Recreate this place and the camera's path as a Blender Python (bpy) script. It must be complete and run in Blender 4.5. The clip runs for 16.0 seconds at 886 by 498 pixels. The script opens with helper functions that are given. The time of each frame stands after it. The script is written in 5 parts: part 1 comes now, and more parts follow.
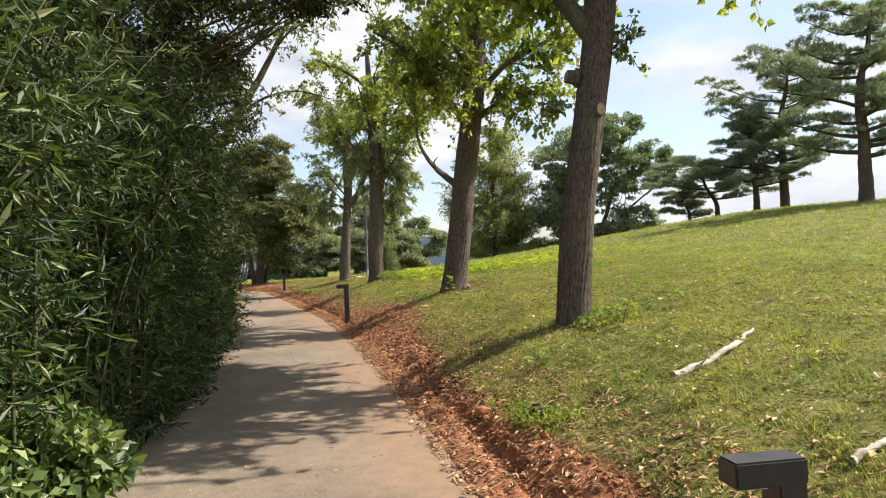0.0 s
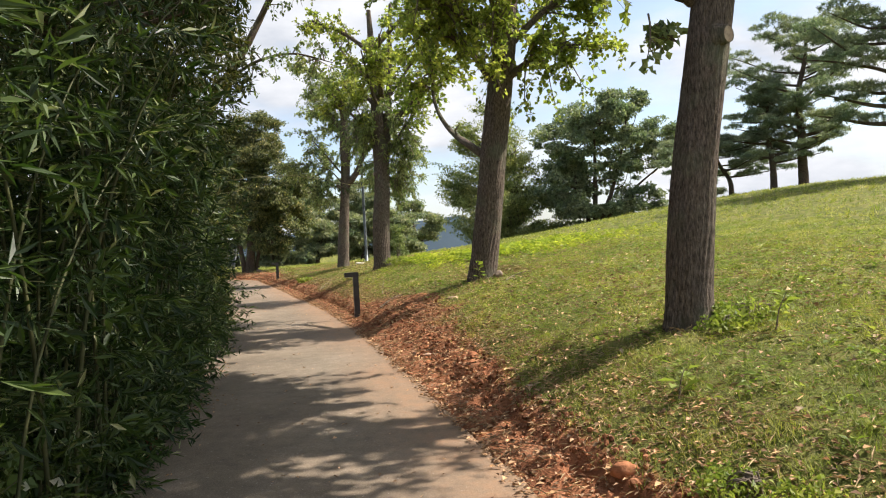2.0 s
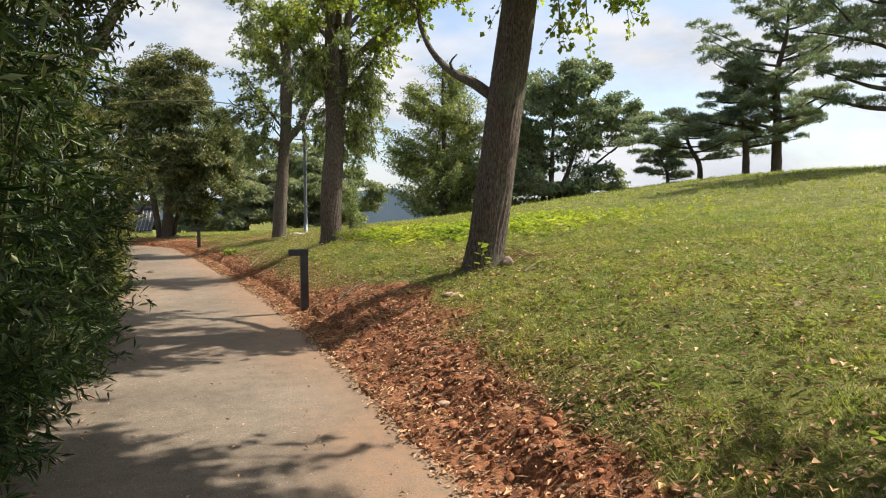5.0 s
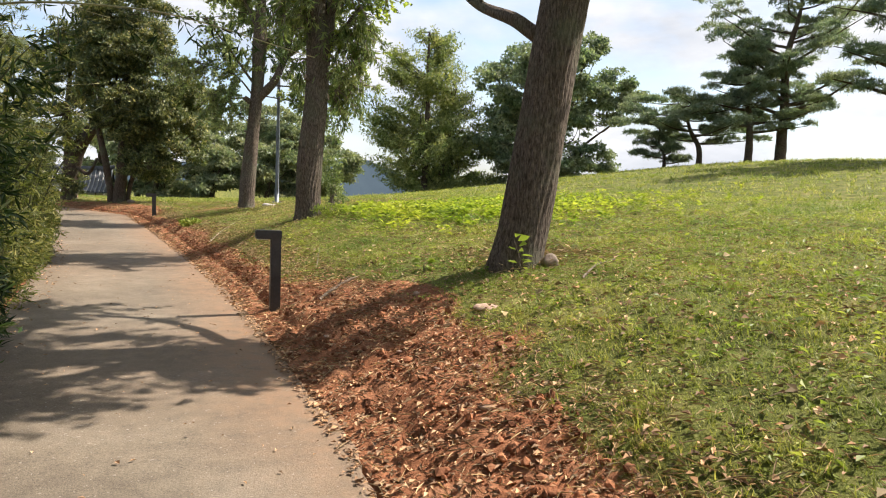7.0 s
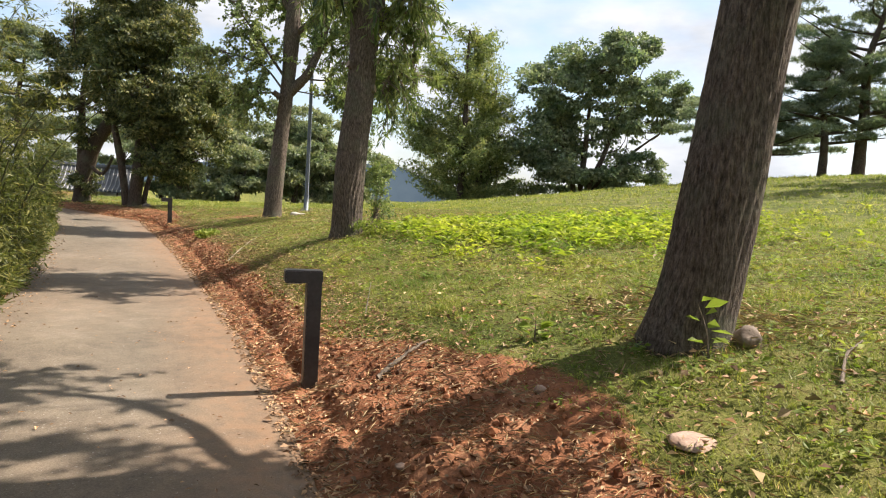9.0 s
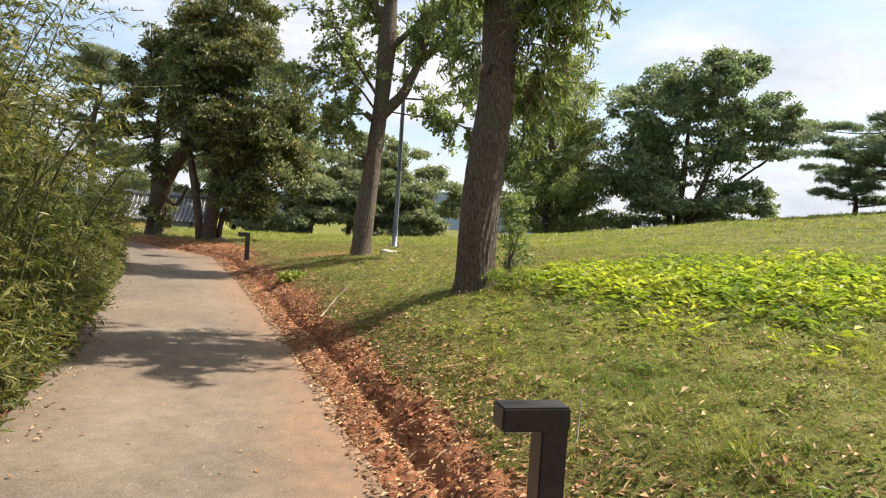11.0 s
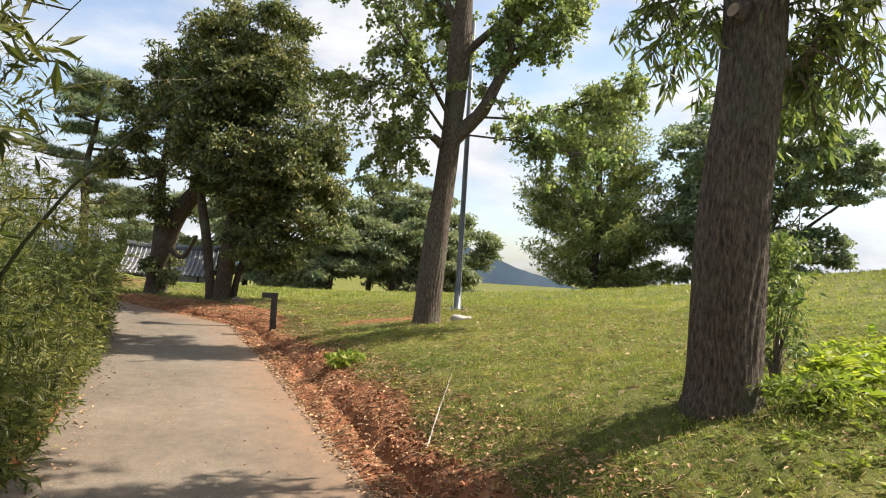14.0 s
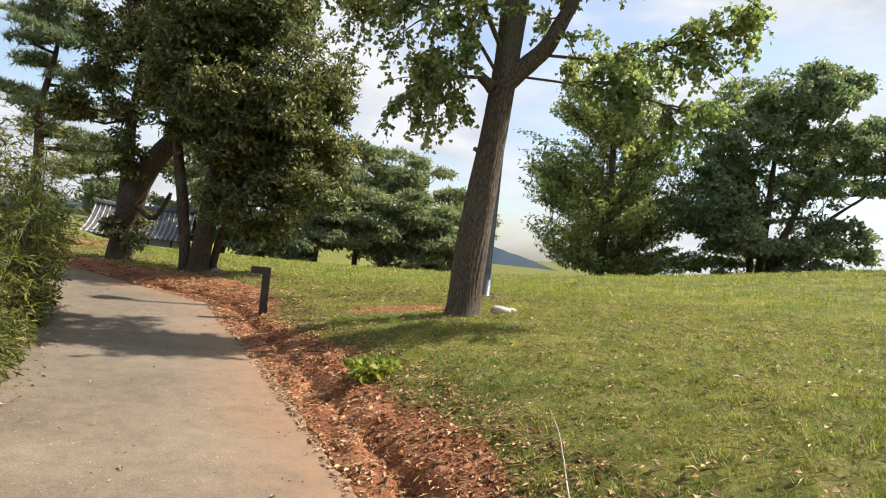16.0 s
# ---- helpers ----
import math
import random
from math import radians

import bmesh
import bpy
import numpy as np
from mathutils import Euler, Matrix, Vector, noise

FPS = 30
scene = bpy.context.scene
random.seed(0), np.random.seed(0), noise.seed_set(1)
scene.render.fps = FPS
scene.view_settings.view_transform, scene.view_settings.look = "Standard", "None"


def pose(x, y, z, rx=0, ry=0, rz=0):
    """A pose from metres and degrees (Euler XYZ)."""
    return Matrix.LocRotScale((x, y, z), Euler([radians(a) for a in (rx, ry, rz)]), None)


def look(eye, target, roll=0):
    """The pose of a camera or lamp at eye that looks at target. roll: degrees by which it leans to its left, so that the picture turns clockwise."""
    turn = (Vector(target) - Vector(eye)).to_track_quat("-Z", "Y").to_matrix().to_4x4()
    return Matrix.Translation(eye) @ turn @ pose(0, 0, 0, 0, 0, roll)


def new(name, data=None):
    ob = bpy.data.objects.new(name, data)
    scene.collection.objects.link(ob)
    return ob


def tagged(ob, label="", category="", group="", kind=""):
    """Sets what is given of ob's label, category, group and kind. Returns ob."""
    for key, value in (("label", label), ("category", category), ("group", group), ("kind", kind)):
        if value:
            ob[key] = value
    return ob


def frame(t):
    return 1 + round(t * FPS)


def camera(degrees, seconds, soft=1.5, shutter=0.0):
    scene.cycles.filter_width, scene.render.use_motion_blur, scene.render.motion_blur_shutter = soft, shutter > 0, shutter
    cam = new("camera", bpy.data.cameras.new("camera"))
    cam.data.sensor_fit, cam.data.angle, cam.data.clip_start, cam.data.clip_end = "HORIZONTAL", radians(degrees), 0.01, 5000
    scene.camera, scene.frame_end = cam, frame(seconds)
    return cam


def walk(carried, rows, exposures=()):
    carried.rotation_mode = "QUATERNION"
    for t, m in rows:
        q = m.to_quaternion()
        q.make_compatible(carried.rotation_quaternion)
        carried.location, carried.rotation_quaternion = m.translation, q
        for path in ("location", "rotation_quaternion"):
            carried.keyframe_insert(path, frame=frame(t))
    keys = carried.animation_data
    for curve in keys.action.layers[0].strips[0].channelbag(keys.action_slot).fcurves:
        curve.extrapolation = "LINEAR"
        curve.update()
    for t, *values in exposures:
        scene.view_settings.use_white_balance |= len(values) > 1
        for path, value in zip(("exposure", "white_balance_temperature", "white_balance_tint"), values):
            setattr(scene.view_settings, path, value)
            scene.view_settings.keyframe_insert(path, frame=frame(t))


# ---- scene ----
cam = camera(66.3, 16.0, soft=1.1)
METRES, EYE, TILT, LEAN, TURN = 21.0, 1.5, 1.0, 2.5, 0.0
ROWS = [
    (0.0, 0.0, 0.0, 0.0, 0.0, 0.0, 0.0),
    (0.5, -0.0124, 0.0261, 0.0008, 1.82, -1.11, 0.09),
    (1.0, -0.0232, 0.0539, -0.0016, 2.89, -1.64, -2.07),
    (1.5, -0.0309, 0.0772, -0.0032, 0.22, -0.94, 0.62),
    (2.0, -0.0364, 0.1021, -0.0028, -1.08, -1.31, 0.59),
    (2.5, -0.0388, 0.1345, -0.0022, -9.01, -2.36, -0.66),
    (3.0, -0.0465, 0.1631, -0.0033, -6.19, -2.67, -0.79),
    (3.5, -0.0506, 0.1897, -0.0053, -5.83, -2.34, -1.61),
    (4.0, -0.055, 0.2196, -0.0044, -6.75, -1.8, -0.67),
    (4.5, -0.0628, 0.2468, -0.0033, -6.34, -1.7, -0.6),
    (5.0, -0.0704, 0.2782, -0.0064, -6.77, -3.48, -2.28),
    (7.5, -0.0853, 0.4254, -0.0072, -9.16, -5.79, -4.93),
    (8.0, -0.0901, 0.4557, -0.0061, -8.16, -6.3, -4.51),
    (8.5, -0.0953, 0.4855, -0.0035, -6.31, -5.8, -5.73),
    (9.0, -0.0984, 0.5214, -0.0041, -7.06, -5.23, -6.12),
    (9.5, -0.1109, 0.5539, -0.0046, -3.83, -6.19, -6.01),
    (12.0, -0.1627, 0.7139, -0.0055, -1.78, -0.79, -6.24),
    (12.5, -0.1767, 0.7466, -0.0078, -1.88, -0.1, -6.38),
    (13.0, -0.1887, 0.7767, -0.0087, 1.66, 0.28, -4.89),
    (13.5, -0.1981, 0.8051, -0.0115, 0.13, 0.82, -6.47),
    (14.0, -0.2082, 0.8355, -0.0115, -1.42, 0.94, -6.0),
    (14.5, -0.2206, 0.8641, -0.0115, -1.91, 1.55, -6.11),
    (15.0, -0.2324, 0.897, -0.0127, -1.69, 0.96, -6.18),
    (15.5, -0.2412, 0.9271, -0.0139, -1.24, 0.29, -6.41),
    (16.0, -0.2481, 0.9602, -0.0175, -3.34, -0.86, -8.7),
]
walk(cam, [(t, pose(0, 0, EYE, TILT, LEAN, TURN) @ pose(METRES * x, METRES * y, METRES * z, 90 + pitch, roll, yaw)) for t, x, y, z, yaw, pitch, roll in ROWS],
     exposures=[(0.0, 0.96), (1.5, 1.02), (2.5, 0.9), (4.0, 0.9), (5.0, 0.82), (7.5, 1.0), (9.5, 1.0), (12.0, 0.96), (13.0, 1.0), (14.5, 0.92), (16.0, 0.86)])

# ---- world and sun ----
SUN_ELEVATION, SUN_AZIMUTH = radians(49.5), radians(79)  # azimuth clockwise from +y
world = bpy.data.worlds.new("sky")
scene.world = world
world.use_nodes = True
wt = world.node_tree
wt.nodes.clear()
sky = wt.nodes.new("ShaderNodeTexSky")
sky.sky_type, sky.sun_disc = "NISHITA", False
sky.sun_elevation, sky.sun_rotation = SUN_ELEVATION, SUN_AZIMUTH
sky.air_density, sky.dust_density, sky.ozone_density = 1.0, 1.6, 1.2
w_co = wt.nodes.new("ShaderNodeTexCoord")
w_map = wt.nodes.new("ShaderNodeMapping")
w_map.inputs["Scale"].default_value = (1.0, 1.0, 2.6)
w_noise = wt.nodes.new("ShaderNodeTexNoise")
w_noise.inputs["Scale"].default_value, w_noise.inputs["Detail"].default_value, w_noise.inputs["Roughness"].default_value = 3.3, 7.0, 0.52
w_ramp = wt.nodes.new("ShaderNodeValToRGB")
w_ramp.color_ramp.elements[0].position, w_ramp.color_ramp.elements[1].position = 0.43, 0.6
w_ramp.color_ramp.elements[0].color, w_ramp.color_ramp.elements[1].color = (0.22, 0.22, 0.22, 1), (1, 1, 1, 1)
w_mix = wt.nodes.new("ShaderNodeMix")
w_mix.data_type = "RGBA"
w_grey = wt.nodes.new("ShaderNodeTexNoise")
w_grey.inputs["Scale"].default_value, w_grey.inputs["Detail"].default_value, w_grey.inputs["Roughness"].default_value = 6.5, 6.0, 0.55
w_tone = wt.nodes.new("ShaderNodeValToRGB")
w_tone.color_ramp.elements[0].position, w_tone.color_ramp.elements[1].position = 0.36, 0.62
w_tone.color_ramp.elements[0].color, w_tone.color_ramp.elements[1].color = (3.2, 3.35, 3.7, 1), (4.35, 4.4, 4.6, 1)
w_bg = wt.nodes.new("ShaderNodeBackground")
w_bg.inputs["Strength"].default_value = 0.118
w_out = wt.nodes.new("ShaderNodeOutputWorld")
for a, b in ((w_co.outputs["Generated"], w_map.inputs["Vector"]), (w_map.outputs["Vector"], w_noise.inputs["Vector"]), (w_noise.outputs["Fac"], w_ramp.inputs["Fac"]),
             (w_ramp.outputs["Color"], w_mix.inputs["Factor"]), (sky.outputs["Color"], w_mix.inputs["A"]), (w_mix.outputs["Result"], w_bg.inputs["Color"]), (w_bg.outputs["Background"], w_out.inputs["Surface"])):
    wt.links.new(a, b)
for a, b in ((w_map.outputs["Vector"], w_grey.inputs["Vector"]), (w_grey.outputs["Fac"], w_tone.inputs["Fac"]), (w_tone.outputs["Color"], w_mix.inputs["B"])):
    wt.links.new(a, b)
sun_way = Vector((math.cos(SUN_ELEVATION) * math.sin(SUN_AZIMUTH), math.cos(SUN_ELEVATION) * math.cos(SUN_AZIMUTH), math.sin(SUN_ELEVATION)))
sun_lamp = new("sun", bpy.data.lights.new("sun", "SUN"))
sun_lamp.data.energy, sun_lamp.data.angle, sun_lamp.data.color = 5.0, radians(0.6), (1.0, 0.905, 0.82)
sun_lamp.matrix_world = look(sun_way * 60, (0, 0, 0))

# ---- materials ----
def shader(name):
    """A new node material: the material, a function that adds a node, one that links, and its output node."""
    m = bpy.data.materials.new(name)
    m.use_nodes = True
    tree = m.node_tree
    tree.nodes.clear()
    out = tree.nodes.new("ShaderNodeOutputMaterial")

    def add(kind, props=None, **sockets):
        n = tree.nodes.new("ShaderNode" + kind)
        for key, value in (props or {}).items():
            setattr(n, key, value)
        for key, value in sockets.items():
            s = n.inputs[key.replace("_", " ")]
            if isinstance(value, bpy.types.NodeSocket):
                tree.links.new(value, s)
            else:
                s.default_value = value
        return n

    return m, add, tree.links.new, out


def ramp(add, fac, stops):
    n = add("ValToRGB", Fac=fac)
    e = n.color_ramp.elements
    while len(e) < len(stops):
        e.new(0.5)
    for k, (pos, col) in enumerate(stops):
        e[k].position, e[k].color = pos, (*col, 1) if len(col) == 3 else col
    return n.outputs["Color"]


def blend(add, fac, a, b, mode="MIX"):
    n = add("Mix", {"data_type": "RGBA", "blend_type": mode})
    for sock, value in ((n.inputs["Factor"], fac), (n.inputs["A"], a), (n.inputs["B"], b)):
        if isinstance(value, bpy.types.NodeSocket):
            n.id_data.links.new(value, sock)
        else:
            sock.default_value = value if not isinstance(value, tuple) or len(value) == 4 else (*value, 1)
    return n.outputs["Result"]


def noise_of(add, vec, scale, detail=5.0, rough=0.55):
    return add("TexNoise", Vector=vec, Scale=scale, Detail=detail, Roughness=rough).outputs["Fac"]


def leaf_material(name, dark, mid, light, gloss=0.25, through_light=0.4, lean_yellow=None):
    m, add, link, out = shader(name)
    isl = add("NewGeometry").outputs["Random Per Island"]
    obj = add("TexCoord").outputs["Object"]
    stops = [(0.0, dark), (0.45, mid), (0.93, light)]
    if lean_yellow:
        stops.append((1.0, lean_yellow))
    col = ramp(add, isl, stops)
    big = noise_of(add, obj, 0.9, 2.0)
    col = blend(add, 1.0, col, ramp(add, big, [(0.32, (0.66, 0.78, 0.68)), (0.68, (1.24, 1.12, 1.0))]), "MULTIPLY")
    bs = add("BsdfPrincipled", Base_Color=col, Roughness=0.48)
    bs.inputs["Specular IOR Level"].default_value = gloss
    tr = add("BsdfTranslucent", Color=blend(add, 1.0, col, (1.3, 1.42, 0.8), "MULTIPLY"))
    mx = add("MixShader", Fac=through_light)
    link(bs.outputs[0], mx.inputs[1])
    link(tr.outputs[0], mx.inputs[2])
    link(mx.outputs[0], out.inputs[0])
    return m


def bark_material(name, dark, light, scale=1.0, bump=0.6, moss=0.0):
    m, add, link, out = shader(name)
    obj = add("TexCoord").outputs["Object"]
    mp = add("Mapping", Vector=obj, Scale=(52 * scale, 52 * scale, 13 * scale)).outputs["Vector"]
    fur = noise_of(add, mp, 1.0, 8.0, 0.62)
    fine = noise_of(add, obj, 90 * scale, 4.0)
    col = ramp(add, fur, [(0.36, dark), (0.52, tuple((a + b) / 2 for a, b in zip(dark, light))), (0.66, light)])
    col = blend(add, 0.5, col, ramp(add, fine, [(0.3, (0.55, 0.55, 0.55)), (0.7, (1.25, 1.22, 1.18))]), "MULTIPLY")
    blot = noise_of(add, obj, 2.3, 4.0)
    col = blend(add, ramp(add, blot, [(0.5, (0, 0, 0)), (0.72, (moss, moss, moss))]), col, (0.13, 0.15, 0.09))
    bs = add("BsdfPrincipled", Base_Color=col, Roughness=0.92)
    bs.inputs["Specular IOR Level"].default_value = 0.15
    mixh = add("Math", {"operation": "MULTIPLY_ADD"})
    link(fine, mixh.inputs[0])
    mixh.inputs[1].default_value = 0.25
    link(fur, mixh.inputs[2])
    bp = add("Bump", Strength=bump, Distance=0.02, Height=mixh.outputs[0])
    link(bp.outputs[0], bs.inputs["Normal"])
    link(bs.outputs[0], out.inputs[0])
    return m


def plain_material(name, a, b, scale, rough=0.8, metal=0.0, bump=0.2, island=0.0, spec=0.3):
    """Two tones mixed by noise at two scales, with a little relief; island: how far single pieces differ."""
    m, add, link, out = shader(name)
    obj = add("TexCoord").outputs["Object"]
    n1, n2 = noise_of(add, obj, scale, 6.0), noise_of(add, obj, scale * 7, 4.0)
    col = ramp(add, n1, [(0.32, a), (0.68, b)])
    col = blend(add, 0.6, col, ramp(add, n2, [(0.3, (0.75, 0.75, 0.75)), (0.7, (1.2, 1.2, 1.2))]), "MULTIPLY")
    if island:
        isl = add("NewGeometry").outputs["Random Per Island"]
        col = blend(add, island, col, ramp(add, isl, [(0.0, (0.45, 0.42, 0.4)), (0.5, (1.0, 0.95, 0.9)), (1.0, (1.9, 1.75, 1.5))]), "MULTIPLY")
    bs = add("BsdfPrincipled", Base_Color=col, Roughness=rough, Metallic=metal)
    bs.inputs["Specular IOR Level"].default_value = spec
    bp = add("Bump", Strength=bump, Distance=0.01, Height=n2)
    link(bp.outputs[0], bs.inputs["Normal"])
    link(bs.outputs[0], out.inputs[0])
    return m


def ground_material():
    m, add, link, out = shader("turf_and_soil")
    obj = add("TexCoord").outputs["Object"]
    soil = add("Attribute", {"attribute_name": "soil"}).outputs["Fac"]
    n1, n2, n3 = noise_of(add, obj, 0.35, 5.0), noise_of(add, obj, 3.0, 7.0, 0.65), noise_of(add, obj, 28.0, 6.0, 0.7)
    turf = ramp(add, n2, [(0.30, (0.062, 0.07, 0.02)), (0.5, (0.125, 0.135, 0.038)), (0.7, (0.23, 0.2, 0.085))])
    turf = blend(add, 1.0, turf, ramp(add, n1, [(0.35, (0.85, 0.9, 0.85)), (0.65, (1.15, 1.1, 1.0))]), "MULTIPLY")
    turf = blend(add, 0.8, turf, ramp(add, n3, [(0.3, (0.55, 0.55, 0.5)), (0.7, (1.35, 1.35, 1.3))]), "MULTIPLY")
    red = ramp(add, n2, [(0.28, (0.14, 0.058, 0.03)), (0.5, (0.30, 0.13, 0.066)), (0.72, (0.42, 0.215, 0.12))])
    red = blend(add, 0.8, red, ramp(add, n3, [(0.3, (0.5, 0.5, 0.5)), (0.7, (1.35, 1.3, 1.25))]), "MULTIPLY")
    edge_n = add("Math", {"operation": "MULTIPLY_ADD"})
    link(n3, edge_n.inputs[0])
    edge_n.inputs[1].default_value = 0.9
    link(soil, edge_n.inputs[2])
    fac = ramp(add, edge_n.outputs[0], [(0.80, (0, 0, 0)), (1.05, (1, 1, 1))])
    col = blend(add, fac, turf, red)
    bs = add("BsdfPrincipled", Base_Color=col, Roughness=0.95)
    bs.inputs["Specular IOR Level"].default_value = 0.1
    bp = add("Bump", Strength=0.7, Distance=0.03, Height=n3)
    link(bp.outputs[0], bs.inputs["Normal"])
    link(bs.outputs[0], out.inputs[0])
    return m


def path_material():
    m, add, link, out = shader("worn_concrete")
    obj = add("TexCoord").outputs["Object"]
    dust = add("Attribute", {"attribute_name": "dust"}).outputs["Fac"]
    n1, n2, n3 = noise_of(add, obj, 0.7, 6.0, 0.6), noise_of(add, obj, 6.0, 8.0, 0.7), noise_of(add, obj, 85.0, 5.0, 0.7)
    col = ramp(add, n1, [(0.3, (0.142, 0.118, 0.088)), (0.55, (0.196, 0.164, 0.121)), (0.75, (0.245, 0.211, 0.162))])
    col = blend(add, 0.7, col, ramp(add, n2, [(0.3, (0.66, 0.64, 0.62)), (0.7, (1.22, 1.2, 1.17))]), "MULTIPLY")
    col = blend(add, 0.9, col, ramp(add, n3, [(0.32, (0.55, 0.55, 0.55)), (0.68, (1.35, 1.35, 1.35))]), "MULTIPLY")
    speck = noise_of(add, obj, 38.0, 3.0, 0.5)
    col = blend(add, ramp(add, speck, [(0.66, (0, 0, 0)), (0.72, (0.55, 0.55, 0.55))]), col, (0.46, 0.42, 0.36))
    d2 = add("Math", {"operation": "MULTIPLY"})
    link(dust, d2.inputs[0])
    link(ramp(add, n2, [(0.3, (0.25, 0.25, 0.25)), (0.65, (1, 1, 1))]), d2.inputs[1])
    col = blend(add, d2.outputs[0], col, (0.265, 0.16, 0.092))
    bs = add("BsdfPrincipled", Base_Color=col, Roughness=0.85)
    bs.inputs["Specular IOR Level"].default_value = 0.25
    hs = add("Math", {"operation": "MULTIPLY_ADD"})
    link(n2, hs.inputs[0])
    hs.inputs[1].default_value = 1.5
    link(n3, hs.inputs[2])
    bp = add("Bump", Strength=0.55, Distance=0.008, Height=hs.outputs[0])
    link(bp.outputs[0], bs.inputs["Normal"])
    link(bs.outputs[0], out.inputs[0])
    return m


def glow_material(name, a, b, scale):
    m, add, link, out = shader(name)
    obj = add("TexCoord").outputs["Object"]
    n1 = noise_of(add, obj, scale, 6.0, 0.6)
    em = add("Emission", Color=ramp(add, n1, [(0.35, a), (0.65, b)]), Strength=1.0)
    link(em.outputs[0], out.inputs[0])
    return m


GROUND, PATH = ground_material(), path_material()
GRASS = leaf_material("grass_blades", (0.13, 0.16, 0.036), (0.235, 0.265, 0.06), (0.37, 0.355, 0.115), 0.2, 0.4, (0.52, 0.45, 0.28))
WEED = leaf_material("weed_leaves", (0.15, 0.195, 0.028), (0.26, 0.31, 0.042), (0.40, 0.43, 0.075), 0.2, 0.5)
LOW_WEED = leaf_material("low_weed_leaves", (0.11, 0.15, 0.03), (0.21, 0.26, 0.05), (0.34, 0.37, 0.10), 0.2, 0.4)
LEAF_LIGHT = leaf_material("yellow_green_leaves", (0.13, 0.165, 0.038), (0.24, 0.285, 0.068), (0.40, 0.42, 0.12), 0.35, 0.55)
LEAF_FAN = leaf_material("grey_green_fan_leaves", (0.12, 0.158, 0.075), (0.225, 0.27, 0.125), (0.40, 0.43, 0.22), 0.5, 0.45)
LEAF_FEATHER = leaf_material("feathery_leaves", (0.115, 0.145, 0.06), (0.21, 0.24, 0.098), (0.34, 0.355, 0.155), 0.45, 0.45)
LEAF_MID = leaf_material("green_leaves", (0.085, 0.122, 0.05), (0.16, 0.205, 0.08), (0.29, 0.325, 0.14), 0.5, 0.4)
LEAF_DARK = leaf_material("dark_glossy_leaves", (0.04, 0.055, 0.022), (0.108, 0.127, 0.05), (0.265, 0.265, 0.112), 0.5, 0.3, (0.50, 0.43, 0.2))
# olive leaves with the canopy's shade painted in as near-black tones
LEAF_SHADE = leaf_material("shaded_olive_leaves", (0.018, 0.026, 0.008), (0.045, 0.055, 0.017), (0.10, 0.10, 0.035), 0.25, 0.3)
# distant oak and woodland leaves: raised, greyed tones carry the haze
LEAF_FAR = leaf_material("hazy_oak_leaves", (0.11, 0.143, 0.105), (0.185, 0.225, 0.155), (0.305, 0.34, 0.235), 0.5, 0.42)
LEAF_WOOD = leaf_material("hazy_woodland_leaves", (0.125, 0.15, 0.105), (0.205, 0.235, 0.155), (0.32, 0.33, 0.215), 0.35, 0.42)
# bamboo leaf darkened in its colour for the shaded near hedge
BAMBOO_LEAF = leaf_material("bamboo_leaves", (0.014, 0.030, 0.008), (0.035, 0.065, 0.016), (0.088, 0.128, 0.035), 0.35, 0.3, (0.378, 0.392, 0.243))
# lighter copy of the bamboo leaf: sunlight and haze put into the colour
BAMBOO_LIT = leaf_material("lit_bamboo_leaves", (0.052, 0.064, 0.018), (0.118, 0.135, 0.038), (0.25, 0.245, 0.08), 0.3, 0.4, (0.44, 0.38, 0.19))
SHRUB_LEAF = leaf_material("shrub_leaves", (0.040, 0.073, 0.021), (0.091, 0.146, 0.036), (0.201, 0.255, 0.081), 0.4, 0.3, (0.444, 0.444, 0.444))
# needle tones lifted towards blue-grey to include distance haze
NEEDLE = leaf_material("hazy_pine_needles", (0.12, 0.152, 0.128), (0.195, 0.235, 0.185), (0.29, 0.325, 0.24), 0.35, 0.38)
BARK = bark_material("furrowed_bark", (0.055, 0.042, 0.033), (0.215, 0.172, 0.136), 1.1, 1.0, 0.5)
BARK_DARK = bark_material("dark_bark", (0.040, 0.030, 0.023), (0.149, 0.109, 0.081), 1.0, 0.7, 0.6)
TWIG = bark_material("twig_bark", (0.10, 0.08, 0.06), (0.26, 0.21, 0.16), 2.0, 0.3)
CULM = plain_material("bamboo_culm", (0.035, 0.042, 0.014), (0.085, 0.09, 0.034), 6.0, 0.6, 0.0, 0.05, 0.3, 0.3)
CANE = plain_material("yellowed_cane", (0.26, 0.25, 0.10), (0.42, 0.39, 0.19), 6.0, 0.45, 0.0, 0.05, 0.3, 0.5)
CUT_WOOD = plain_material("cut_wood", (0.26, 0.19, 0.13), (0.4, 0.31, 0.22), 14.0, 0.85)
DEAD_WOOD = plain_material("bleached_wood", (0.26, 0.22, 0.16), (0.56, 0.51, 0.42), 11.0, 0.85, 0.0, 0.5)
DRY_LEAF = plain_material("dry_leaves", (0.26, 0.155, 0.085), (0.44, 0.30, 0.18), 2.0, 0.75, 0.0, 0.1, 0.85)
STRAW = plain_material("dry_straw", (0.30, 0.22, 0.12), (0.46, 0.37, 0.22), 2.0, 0.75, 0.0, 0.1, 0.7)
CLOD = plain_material("soil_clods", (0.15, 0.062, 0.034), (0.36, 0.17, 0.09), 9.0, 0.95, 0.0, 0.6, 0.5, 0.1)
PINK_STONE = plain_material("earth_stained_stone", (0.30, 0.19, 0.13), (0.48, 0.34, 0.26), 9.0, 0.92, 0.0, 0.5)
